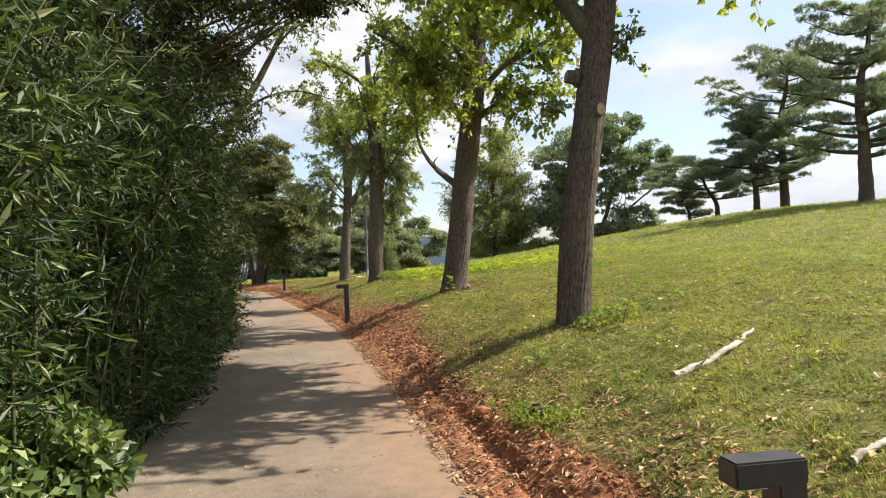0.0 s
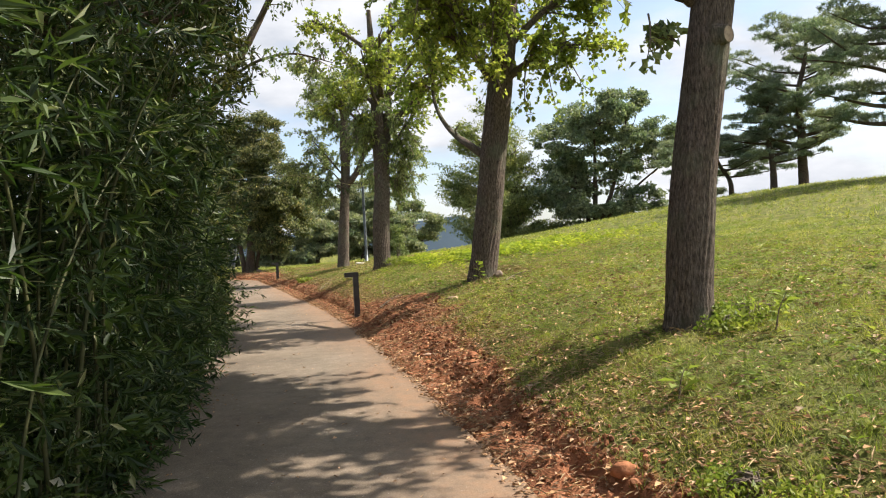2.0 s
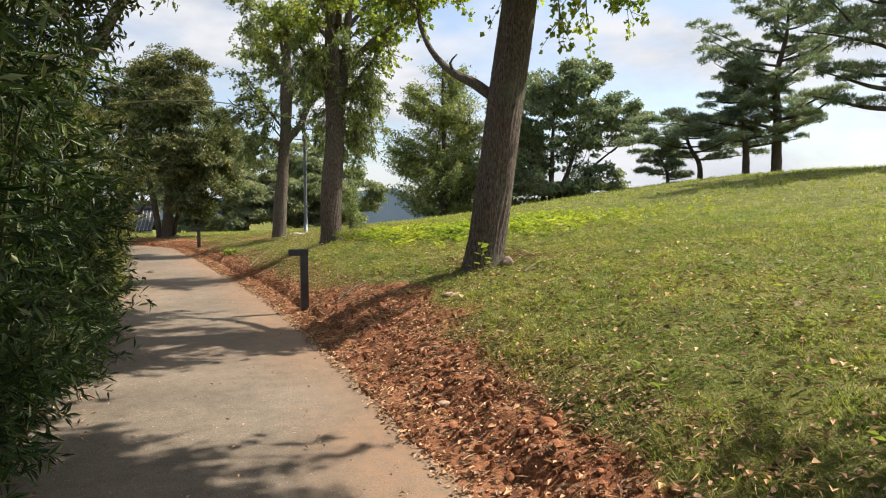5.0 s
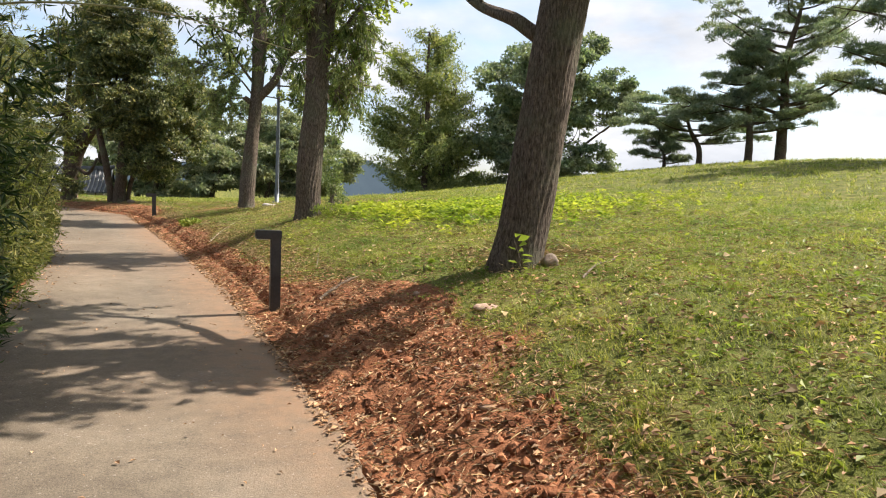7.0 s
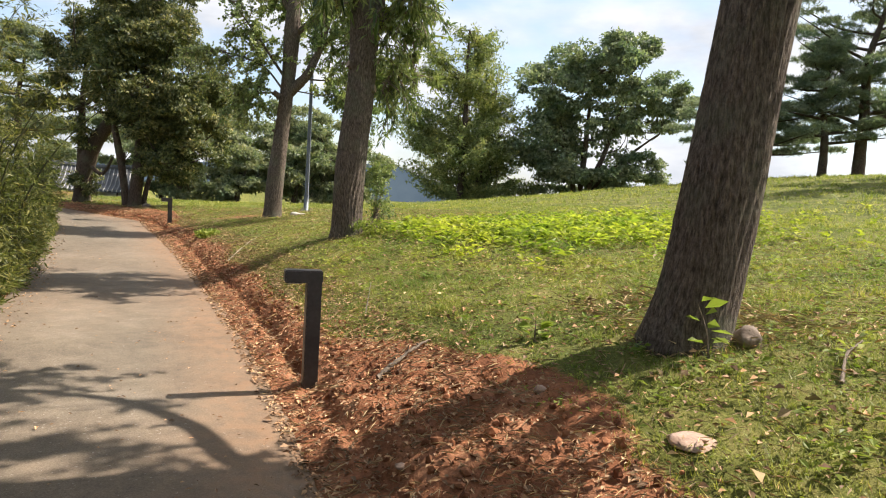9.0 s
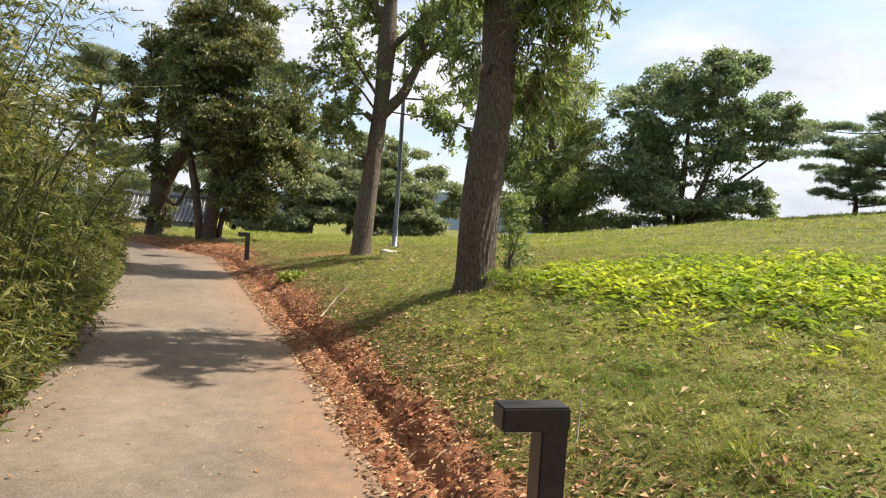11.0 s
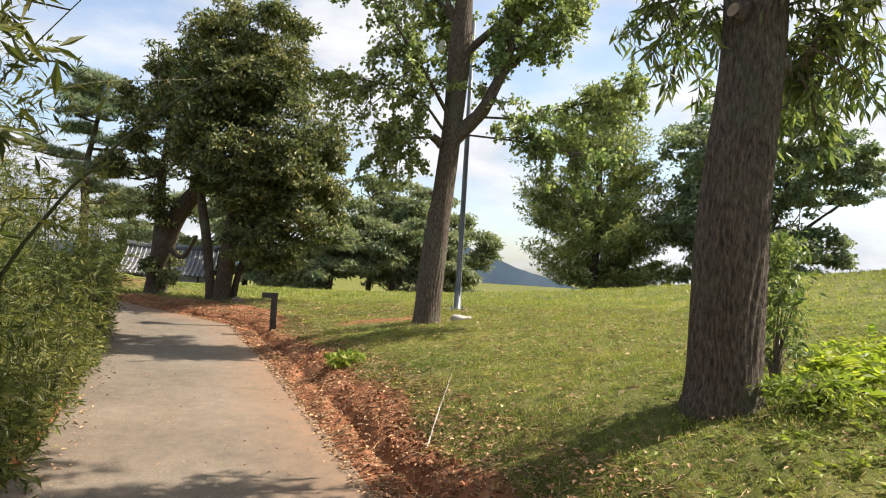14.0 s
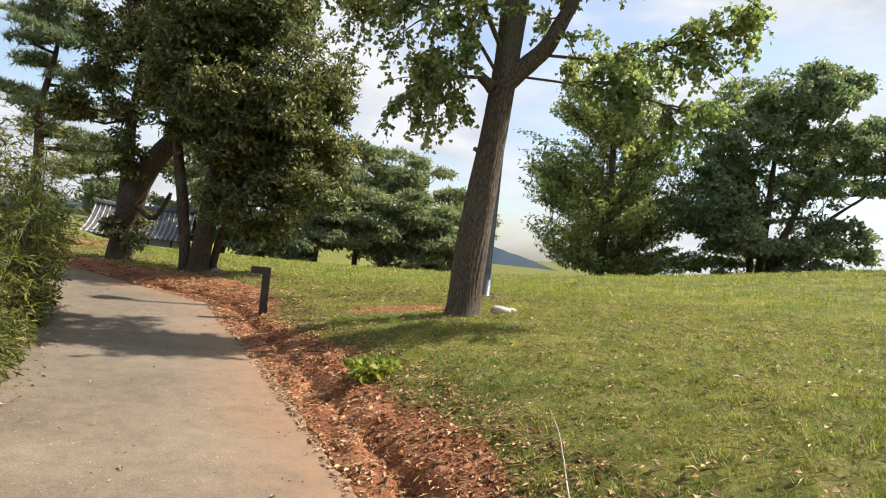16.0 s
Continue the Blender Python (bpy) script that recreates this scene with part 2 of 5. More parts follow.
LIMED = plain_material("limed_roof_tile", (0.20, 0.20, 0.195), (0.42, 0.41, 0.39), 4.0, 0.85, 0.0, 0.3)
METAL = plain_material("bronze_paint", (0.035, 0.033, 0.032), (0.06, 0.056, 0.053), 5.0, 0.42, 0.35, 0.08, 0.0, 0.5)
LENS = plain_material("frosted_lens", (0.5, 0.5, 0.48), (0.62, 0.62, 0.6), 20.0, 0.35)
STEEL = plain_material("painted_steel", (0.10, 0.115, 0.125), (0.17, 0.185, 0.195), 3.0, 0.4, 0.3, 0.06)
STONE = plain_material("pale_stone", (0.34, 0.30, 0.25), (0.55, 0.5, 0.44), 8.0, 0.9, 0.0, 0.6)
ROCK = plain_material("earthy_rock", (0.13, 0.10, 0.075), (0.26, 0.2, 0.15), 7.0, 0.92, 0.0, 0.6)
TILE = plain_material("grey_roof_tile", (0.055, 0.058, 0.062), (0.12, 0.123, 0.128), 4.0, 0.85, 0.0, 0.3)
PLASTER = plain_material("lime_plaster", (0.62, 0.59, 0.53), (0.74, 0.71, 0.66), 1.5, 0.9)
TIMBER = plain_material("dark_timber", (0.09, 0.05, 0.035), (0.16, 0.09, 0.06), 5.0, 0.8)
# haze is painted here: the hills emit a flat blue-grey of their own
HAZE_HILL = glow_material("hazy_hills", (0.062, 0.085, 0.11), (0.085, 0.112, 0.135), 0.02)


# ---- mesh helpers ----
def part(name, V, F, material, parent=None, label="", smooth=False, attribute=None, stuff=False):
    """Links arrays of world points and faces as ONE mesh object, under a thing if one is given."""
    V = np.asarray(V, np.float32).reshape(-1, 3)
    if parent is not None:
        V = V - np.array(parent.matrix_world.translation if parent.parent is None else parent.parent.matrix_world.translation + parent.location, np.float32)
    groups = [np.asarray(f, np.int32) for f in (F if isinstance(F, list) else [F]) if len(f)]
    me = bpy.data.meshes.new(name)
    loops = np.concatenate([g.ravel() for g in groups])
    sizes = np.concatenate([np.full(len(g), g.shape[1], np.int32) for g in groups])
    me.vertices.add(len(V))
    me.vertices.foreach_set("co", V.ravel())
    me.loops.add(len(loops))
    me.loops.foreach_set("vertex_index", loops)
    me.polygons.add(len(sizes))
    me.polygons.foreach_set("loop_start", np.concatenate([[0], np.cumsum(sizes)[:-1]]).astype(np.int32))
    me.update(calc_edges=True)
    me.polygons.foreach_set("use_smooth", np.full(len(sizes), bool(smooth)))
    if attribute:
        a = me.attributes.new(attribute[0], "FLOAT", "POINT")
        a.data.foreach_set("value", np.asarray(attribute[1], np.float32).ravel())
    me.materials.append(material)
    ob = new(name, me)
    if parent is not None:
        ob.parent = parent
    if label:
        ob["label"] = label
    if stuff:
        ob["kind"] = "stuff"
    return ob


def thing(name, place, label, category, group="", kind=""):
    ob = new(name)
    ob.location = place
    ob.matrix_world = Matrix.Translation(place)
    return tagged(ob, label, category, group, kind)


def joined(pieces):
    """Several (V, F) pairs with faces of one size, as one pair."""
    Vs, Fs, n = [], [], 0
    for V, F in pieces:
        Vs.append(V)
        Fs.append(np.asarray(F) + n)
        n += len(V)
    return np.concatenate(Vs), np.concatenate(Fs)


def bent(points, n):
    """n points evenly along a smooth line through the given ones."""
    P = np.asarray(points, float)
    if len(P) < 3:
        return P[0] + (P[-1] - P[0]) * np.linspace(0, 1, n)[:, None]
    T = np.concatenate([[0], np.cumsum(np.linalg.norm(np.diff(P, axis=0), axis=1))])
    M = np.gradient(P, T, axis=0)
    t = np.linspace(0, T[-1], n)
    k = np.clip(np.searchsorted(T, t) - 1, 0, len(P) - 2)
    h = (T[k + 1] - T[k])[:, None]
    s = ((t - T[k])[:, None]) / h
    return (2 * s**3 - 3 * s**2 + 1) * P[k] + (s**3 - 2 * s**2 + s) * h * M[k] + (3 * s**2 - 2 * s**3) * P[k + 1] + (s**3 - s**2) * h * M[k + 1]


def tube(P, radii, seg=8, rough=None):
    """Quads of a tapered tube along P, closed by pinched ends; rough(angle, length) scales the radius."""
    P = np.asarray(P, float)
    R = np.interp(np.linspace(0, 1, len(P)), np.linspace(0, 1, len(radii)), radii)
    T = np.gradient(P, axis=0)
    T /= np.linalg.norm(T, axis=1)[:, None] + 1e-9
    ref = np.array([0.0, 1.0, 0.0]) if abs(T[:, 1]).mean() < 0.8 else np.array([1.0, 0.0, 0.0])
    A = np.cross(T, ref)
    A /= np.linalg.norm(A, axis=1)[:, None]
    B = np.cross(T, A)
    th = np.linspace(0, 2 * np.pi, seg, endpoint=False)
    rr = R[:, None] * np.ones(seg)
    if rough is not None:
        L = np.concatenate([[0], np.cumsum(np.linalg.norm(np.diff(P, axis=0), axis=1))])
        rr = rr * rough(th[None, :], L[:, None])
    V = P[:, None, :] + rr[..., None] * (np.cos(th)[None, :, None] * A[:, None, :] + np.sin(th)[None, :, None] * B[:, None, :])
    n = len(P)
    i, j = np.meshgrid(np.arange(n - 1), np.arange(seg), indexing="ij")
    a, b = i * seg + j, i * seg + (j + 1) % seg
    F = np.stack([a, b, b + seg, a + seg], -1).reshape(-1, 4)
    V = np.concatenate([V.reshape(-1, 3), P[:1], P[-1:]])
    cap = []
    for ring, tip in ((0, n * seg), ((n - 1) * seg, n * seg + 1)):
        for q in range(0, seg, 2):
            cap.append((ring + q, ring + (q + 1) % seg, ring + (q + 2) % seg, tip))
    return V, np.concatenate([F, np.array(cap)])


def unit(v):
    return v / (np.linalg.norm(v, axis=-1, keepdims=True) + 1e-9)


def leaf_pairs(P, D, N, L, W, fold=0.18):
    """Folded leaf blades, two triangles each: base P, way D, face N, length L, width W."""
    D = unit(D)
    S = unit(np.cross(D, N))
    N = np.cross(S, D)
    L, W = np.broadcast_to(L, len(P))[:, None], np.broadcast_to(W, len(P))[:, None]
    mid = P + D * L * 0.48
    V = np.stack([P, mid + S * W / 2 + N * W * fold, P + D * L - N * L * 0.08, mid - S * W / 2 + N * W * fold], 1).reshape(-1, 3)
    k = np.arange(len(P))[:, None] * 4
    F = np.stack([k + [0, 1, 2], k + [0, 2, 3]], 1).reshape(-1, 3)
    return V, F


def blades(P, D, side, L, W):
    """Single triangles: grass blades and needles."""
    V = np.stack([P - side * (W / 2)[:, None], P + side * (W / 2)[:, None], P + D * L[:, None]], 1).reshape(-1, 3)
    return V, np.arange(len(V)).reshape(-1, 3)


def hashed(i, j, seed):
    v = np.sin(i * 127.1 + j * 311.7 + seed * 74.7) * 43758.5453
    return v - np.floor(v)


def lumps(x, y, scale, seed=0):
    """Smooth value noise, 0 to 1."""
    x, y = np.asarray(x) * scale, np.asarray(y) * scale
    i, j = np.floor(x), np.floor(y)
    u, v = x - i, y - j
    u, v = u * u * (3 - 2 * u), v * v * (3 - 2 * v)
    return (hashed(i, j, seed) * (1 - u) + hashed(i + 1, j, seed) * u) * (1 - v) + (hashed(i, j + 1, seed) * (1 - u) + hashed(i + 1, j + 1, seed) * u) * v


# ---- the lie of the land ----
PATH_WIDTH = 2.66


def edge(y):
    """x of the path's edge on the lawn side; the path swings round a bend at its end."""
    y = np.asarray(y, float)
    yc = np.clip(y, -6, 31.5)
    return 1.038 - 0.17845 * yc - 0.00199 * yc**2 - 0.0000521 * yc**3 - 1.3 * (np.clip(y, 31.5, 42) - 31.5)


def breadth(y):
    return PATH_WIDTH * (1 + 0.55 * np.clip((np.asarray(y, float) - 30.5) / 3, 0, 1))


def path_z(y):
    return np.interp(y, [0, 8, 16, 24, 30, 36, 44], [-0.05, -0.05, 0.05, 0.08, 0.3, 0.7, 0.8])


def soil_width(y):
    return 0.58 + 0.8 * np.exp(-(((y - 14.2) / 3.0) ** 2)) + 0.3 * np.exp(-(((y - 27) / 3.0) ** 2)) + 1.3 * np.clip((y - 30.5) / 2.5, 0, 1)


def soil_share(x, y):
    d = x - edge(y)
    w = soil_width(y) * (0.75 + 0.5 * lumps(x, y, 1.3, 3))
    s = np.clip((w - d) / 0.35 + 0.5, 0, 1) * (d > -0.4)
    patch = np.exp(-(((x + 4.9) / 1.3) ** 2) - ((y - 30.3) / 0.45) ** 2) * 0.8
    patch = np.maximum(patch, np.exp(-(((x + 14.5) / 2.6) ** 4) - ((y - 39) / 2.4) ** 4) * 0.45)
    left = np.clip((-d - breadth(y) + 0.3) / 0.3, 0, 1) * (d < -1) * np.clip((d + breadth(y) + 2.2), 0, 1)
    return np.clip(np.maximum(np.maximum(s, patch), left * 0.8), 0, 1) * (y < 44)


def land(x, y, fine=True):
    x, y = np.asarray(x, float), np.asarray(y, float)
    d = x - edge(y)
    dr = np.maximum(d, 0)
    w = np.exp(-((dr / 1.496) ** 1.2))
    m = 0.587 + 2.857 * np.exp(-(((x - 19.4) / 16.0) ** 2) - ((y - 34.6) / 24.0) ** 2)
    m = m - 9 * (1 - np.exp(-0.004 * np.maximum(y - 42, 0) ** 1.7 / 9)) + 0.35 * np.exp(-(((x + 14) / 2.2) ** 2) - ((y - 39) / 1.8) ** 2)
    m = m + 0.2 * np.exp(-(((x + 1.9) / 1.8) ** 2) - ((y - 22.2) / 2.5) ** 2)
    z = path_z(y) * w + m * (1 - w)
    left = np.maximum(-d - breadth(y), 0)
    z = z - 0.12 * np.clip(left / 0.12, 0, 1) - 0.06 * np.clip(left, 0, 3) - 4 * (1 - np.exp(-np.maximum(left - 3, 0) / 14))
    if fine:
        s = soil_share(x, y)
        gut = np.exp(-(((d - 0.3 - 0.05 * (lumps(x * 0, y, 1.5, 5) - 0.5)) / 0.075) ** 2)) * (0.5 + 0.7 * lumps(x * 0, y, 0.7, 6)) * (y < 33) * (1 - 0.85 * np.exp(-(((y - 11.6) / 3.4) ** 4)))
        z = z - 0.085 * gut + 0.012 * np.exp(-(((d - 0.52) / 0.13) ** 2)) * (y < 33)
        z = z + s * (d > 0) * np.clip(dr / 0.15, 0, 1) * (0.075 * (lumps(x, y, 5, 1) - 0.5) + 0.05 * (lumps(x, y, 12, 2) - 0.5))
        z = z + (1 - s) * np.clip(dr / 0.6, 0, 1) * (0.05 * (lumps(x, y, 1.7, 8) - 0.5) + 0.03 * (lumps(x, y, 5, 9) - 0.5))
        under = np.clip((-d - 0.02) / 0.05, 0, 1) * (-d < breadth(y))
        z = z - 0.09 * under
    return z


def grown(start, first, factor, stop):
    v, step = [start], first
    while v[-1] < stop:
        v.append(v[-1] + step)
        step *= factor
    return v


ds = sorted({round(float(q), 4) for q in [-q for q in grown(4.5, 0.4, 1.25, 3000)] + list(np.arange(-4.5, -0.1, 0.15)) + list(np.arange(-0.09, 1.9, 0.034)) + list(np.arange(1.92, 4.2, 0.08)) + grown(4.2, 0.12, 1.06, 3000)})
ys = sorted({round(float(q), 4) for q in [-q for q in grown(3, 0.5, 1.3, 3000)] + list(np.arange(-3, 2, 0.25)) + list(np.arange(2, 31.5, 0.085)) + list(np.arange(31.5, 44, 0.15)) + grown(44, 0.4, 1.12, 3500)})
DG, YG = np.meshgrid(ds, ys, indexing="ij")
XG = edge(YG) + DG
i, j = np.meshgrid(np.arange(len(ds) - 1), np.arange(len(ys) - 1), indexing="ij")
a = i * len(ys) + j
tagged(part("ground", np.stack([XG, YG, land(XG, YG)], -1).reshape(-1, 3), np.stack([a, a + len(ys), a + len(ys) + 1, a + 1], -1).reshape(-1, 4), GROUND, smooth=True, attribute=("soil", soil_share(XG, YG).ravel())),
       "sloping lawn with a strip of bare red soil beside the path", "ground", kind="structure")

# the concrete path: a slab with a broken edge towards the soil
ys = np.concatenate([np.arange(-8, 2, 0.2), np.arange(2, 34, 0.05), np.arange(34, 43, 0.15)])
us = np.array([0, 0, 0.004, 0.015, 0.06, 0.13, 0.22, 0.32, 0.42, 0.52, 0.62, 0.72, 0.81, 0.88, 0.935, 0.97, 0.99, 1.0, 1.0])
U, YP = np.meshgrid(us, ys, indexing="ij")
ragged = 0.10 * (lumps(YP * 0, YP, 1.1, 11) - 0.5) + 0.07 * (lumps(YP * 0, YP, 4.2, 12) - 0.5) + 0.035 * (lumps(YP * 0, YP, 13, 13) - 0.5)
straight = 0.02 * (lumps(YP * 0, YP, 2.2, 14) - 0.5) + 0.012 * (lumps(YP * 0, YP, 11, 15) - 0.5)
XP = edge(YP) - breadth(YP) * (1 - U) + ragged * np.clip(U * 3 - 2, 0, 1) + straight * np.clip(1 - U * 3, 0, 1)
ZP = path_z(YP) + 0.012 * (lumps(XP, YP, 0.8, 16) - 0.5) + 0.004 * (lumps(XP, YP, 7, 17) - 0.5)
ZP[0] -= 0.16
ZP[1] -= 0.012
ZP[2] -= 0.003
ZP[-1] -= 0.12
ZP[-2] -= 0.014
i, j = np.meshgrid(np.arange(len(us) - 1), np.arange(len(ys) - 1), indexing="ij")
a = i * len(ys) + j
dust = np.clip(1.15 * np.clip((U - 0.62) / 0.38, 0, 1) ** 1.3 * (0.55 + 0.9 * lumps(XP, YP, 0.6, 18)) + 0.55 * np.clip(lumps(XP, YP, 0.35, 19) - 0.45, 0, 1), 0, 0.9)
tagged(part("path", np.stack([XP, YP, ZP], -1).reshape(-1, 3), np.stack([a, a + len(ys), a + len(ys) + 1, a + 1], -1).reshape(-1, 4), PATH, smooth=True, attribute=("dust", dust.ravel())),
       "worn tan concrete footpath dusted with red soil", "path", kind="structure")


# ---- trees ----
def at_ground(x, y):
    return float(land(x, y))


def furrows(rng, n, deep):
    a, b = rng.uniform(0, 6.28, 3), rng.uniform(0.6, 1.5, 3)

    def f(th, s):
        w = th + 0.05 * np.sin(s * 5 + a[0])
        r = np.abs(np.sin(n * w / 2 + 1.3 * np.sin(s * b[0] * 2.3 + a[1]) + 0.8 * np.sin(3 * w + s * 4.1)))
        return 1 + deep * (r - 0.6) + 0.03 * np.sin(2 * th + s * b[1] + a[2]) + 0.02 * np.sin(5 * th + s * 2.1) + 0.24 * np.exp(-s / 0.13) * (0.75 + 0.35 * np.sin(4 * th + a[0]))
    return f


def trunk_part(points, radii, material, root, rng, seg=80, deep=0.085, step=0.04, name="trunk"):
    P = np.array(points, float)
    P = np.concatenate([P[:1] - [0, 0, 0.25], P])
    length = np.linalg.norm(np.diff(P, axis=0), axis=1).sum()
    f = furrows(rng, seg // 3, deep)
    V, F = tube(bent(P, max(int(length / step), 6)), [radii[0], *radii], seg, lambda th, s: f(th, np.maximum(s - 0.25, 0)))
    return part(name, V, F, material, root, smooth=True)


def limb_part(points, r0, r1, material, root, name="limb", seg=12):
    P = np.array(points, float)
    n = max(int(np.linalg.norm(np.diff(P, axis=0), axis=1).sum() / 0.08), 5)
    V, F = tube(bent(P, n), [r0, r1], seg, lambda th, s: 1 + 0.06 * np.sin(3 * th + 7 * s) + 0.05 * np.sin(5 * th - 11 * s))
    return part(name, V, F, material, root, smooth=True)


def stub_part(p, way, length, radius, root):
    """A sawn-off branch: a swollen collar, a short stump and the pale face of the cut."""
    p, way = np.array(p, float), np.array(way, float) / np.linalg.norm(way)
    V, F = tube(p + way * np.array([-0.1, 0.0, 0.35, 0.8, 1.0])[:, None] * length, [radius * 1.5, radius * 1.4, radius * 1.1, radius, radius * 0.97], 16, lambda th, s: 1 + 0.07 * np.sin(3 * th + 5 * s))
    stub = part("stub", V, F, BARK, root, "sawn-off branch stub", True)
    V, F = tube(p + way * np.array([length * 0.99, length * 1.02])[:, None], [radius * 0.86, radius * 0.8], 14)
    part("cut_face", V, F, CUT_WOOD, stub, "pale sawn wood")
    return stub


def spray(limbs, rng, side=7, twigs=4, reach=1.0, droop=0.5, per_twig=9, size=(0.07, 0.1), wide=0.85, start=0.3, spread=1.0):
    """Side branches, twigs and leaves that grow from limbs (polylines): tubes of wood, and leaf arrays."""
    wood, P, D = [], [], []
    for limb in limbs:
        L = bent(limb, 30)
        for q in rng.uniform(start, 1.0, side):
            k = min(int(q * 29), 28)
            o, t = L[k], unit(L[k + 1] - L[k])
            way = unit(rng.normal(size=3) * spread + t * 0.8 + [0, 0, 0.25])
            ln = reach * rng.uniform(0.5, 1.1)
            s = np.linspace(0, 1, 6)[:, None]
            B = o + way * ln * s - np.array([0, 0, droop * 0.35 * ln]) * s**2 + rng.normal(size=3) * 0.12 * ln * s * (1 - s)
            wood.append(tube(B, [0.016 * reach + 0.004, 0.004], 4))
            for u in rng.uniform(0.2, 1.0, twigs):
                kk = min(int(u * 5), 4)
                o2 = B[kk] + (B[kk + 1] - B[kk]) * (u * 5 - kk)
                w2 = unit(rng.normal(size=3) + way * 0.7)
                l2 = ln * rng.uniform(0.25, 0.5)
                s2 = np.linspace(0, 1, 4)[:, None]
                C = o2 + w2 * l2 * s2[[0, 3]] - np.array([0, 0, droop * 0.6 * l2]) * s2[[0, 3]] ** 2
                wood.append(tube(C, [0.006, 0.0025], 4))
                v = rng.uniform(0.1, 1.05, per_twig)[:, None]
                P.append(o2 + w2 * l2 * v - np.array([0, 0, droop * 0.6 * l2]) * v**2 + rng.normal(size=(per_twig, 3)) * 0.03)
                D.append(unit(rng.normal(size=(per_twig, 3)) + w2 * 0.5 - [0, 0, droop]))
    P, D = np.concatenate(P), np.concatenate(D)
    N = rng.normal(size=P.shape) + [0, 0, 0.8]
    s = rng.uniform(*size, len(P))
    return joined(wood), leaf_pairs(P, D, N, s, s * wide)


def whorl(x, y, low, high, n, reach, seed):
    """Limbs that rise and spread all round a stem: (points, radius) each."""
    rng = np.random.default_rng(seed)
    made = []
    for k, h in enumerate(np.linspace(low, high, n)):
        g, l = k * 2.4 + rng.uniform(-0.4, 0.4), reach * rng.uniform(0.75, 1.1) * (1 - 0.3 * k / n)
        made.append(([(x, y, h), (x + 0.45 * l * math.cos(g), y + 0.45 * l * math.sin(g), h + 0.38 * l), (x + l * math.cos(g), y + l * math.sin(g), h + 0.62 * l)], 0.08))
    return made


def roadside_tree(label, trunk, radii, limbs, seed, leaf, stubs=(), extra_limbs=(), **growth):
    """A tree of the row: furrowed trunk, limbs (points, radius), sawn stubs, twigs and loose foliage."""
    rng = np.random.default_rng(seed)
    x, y, _ = trunk[0]
    root = thing("roadside_tree", (x, y, at_ground(x, y) - 0.02), label, "tree", "row of trees on the lawn beside the path")
    trunk = [(x, y, at_ground(x, y) - 0.02)] + list(trunk[1:])
    trunk_part(trunk, radii, BARK, root, rng)
    for pts, r in list(limbs) + list(extra_limbs):
        limb_part(pts, r, max(r * 0.3, 0.01), BARK, root)
    for s in stubs:
        stub_part(*s, root)
    wood, leaves = spray([p for p, r in limbs], rng, **growth)
    part("twigwork", *wood, TWIG, root, stuff=True)
    part("crown", *leaves, leaf, root, "loose crown of small leaves", stuff=True)
    return root


# tree with sawn stubs, nearest the start
tree_a = roadside_tree("tall grey furrowed tree with sawn-off branch stubs on the lawn", [(1.58, 8.35, 0.6), (1.68, 8.35, 1.9), (1.88, 8.35, 3.2), (2.07, 8.35, 4.4), (2.14, 8.35, 5.6), (2.14, 8.4, 7.2)],
    (0.205, 0.192, 0.186, 0.185, 0.15, 0.08),
    [([(2.0, 8.35, 4.15), (1.7, 8.4, 4.6), (1.3, 8.5, 5.3), (0.8, 8.8, 6.3)], 0.13), ([(2.05, 8.4, 4.95), (1.7, 9.4, 5.5), (1.3, 10.6, 5.9)], 0.07), ([(2.08, 8.4, 5.1), (2.5, 9.6, 5.8), (2.7, 10.8, 6.3)], 0.07), ([(2.08, 8.3, 5.0), (2.4, 7.5, 5.8), (2.7, 6.9, 6.6)], 0.07)] + whorl(2.1, 8.35, 5.0, 6.8, 8, 2.5, 14) + [([(2.1, 8.4, 5.2), (1.8, 10.0, 6.2), (1.4, 12.0, 6.9)], 0.07), ([(2.1, 8.4, 5.4), (2.4, 10.2, 6.4), (2.6, 11.8, 7.0)], 0.07), ([(2.1, 8.4, 5.6), (1.2, 9.9, 6.6), (0.6, 11.4, 7.0)], 0.07)],
    11, LEAF_LIGHT, stubs=[((1.74, 8.33, 3.68), (-1, -0.15, 0.15), 0.13, 0.08), ((2.06, 8.3, 3.68), (1, -0.2, 0.1), 0.07, 0.055), ((1.93, 8.2, 3.25), (0.55, -0.8, -0.05), 0.09, 0.085)],
    side=23, twigs=6, reach=1.2, per_twig=12, size=(0.10, 0.15))
rng = np.random.default_rng(12)
wood, leaves = spray([[(1.8, 8.25, 3.1), (1.5, 8.2, 3.25), (1.25, 8.15, 3.5)], [(2.15, 8.35, 3.9), (2.3, 8.35, 4.0), (2.4, 8.25, 4.2)]], rng, side=7, twigs=3, reach=0.4, per_twig=7, size=(0.06, 0.1), droop=0.9)
part("shoot_growth", *wood, TWIG, tree_a, stuff=True)
part("shoot_foliage", *leaves, LEAF_MID, tree_a, stuff=True)

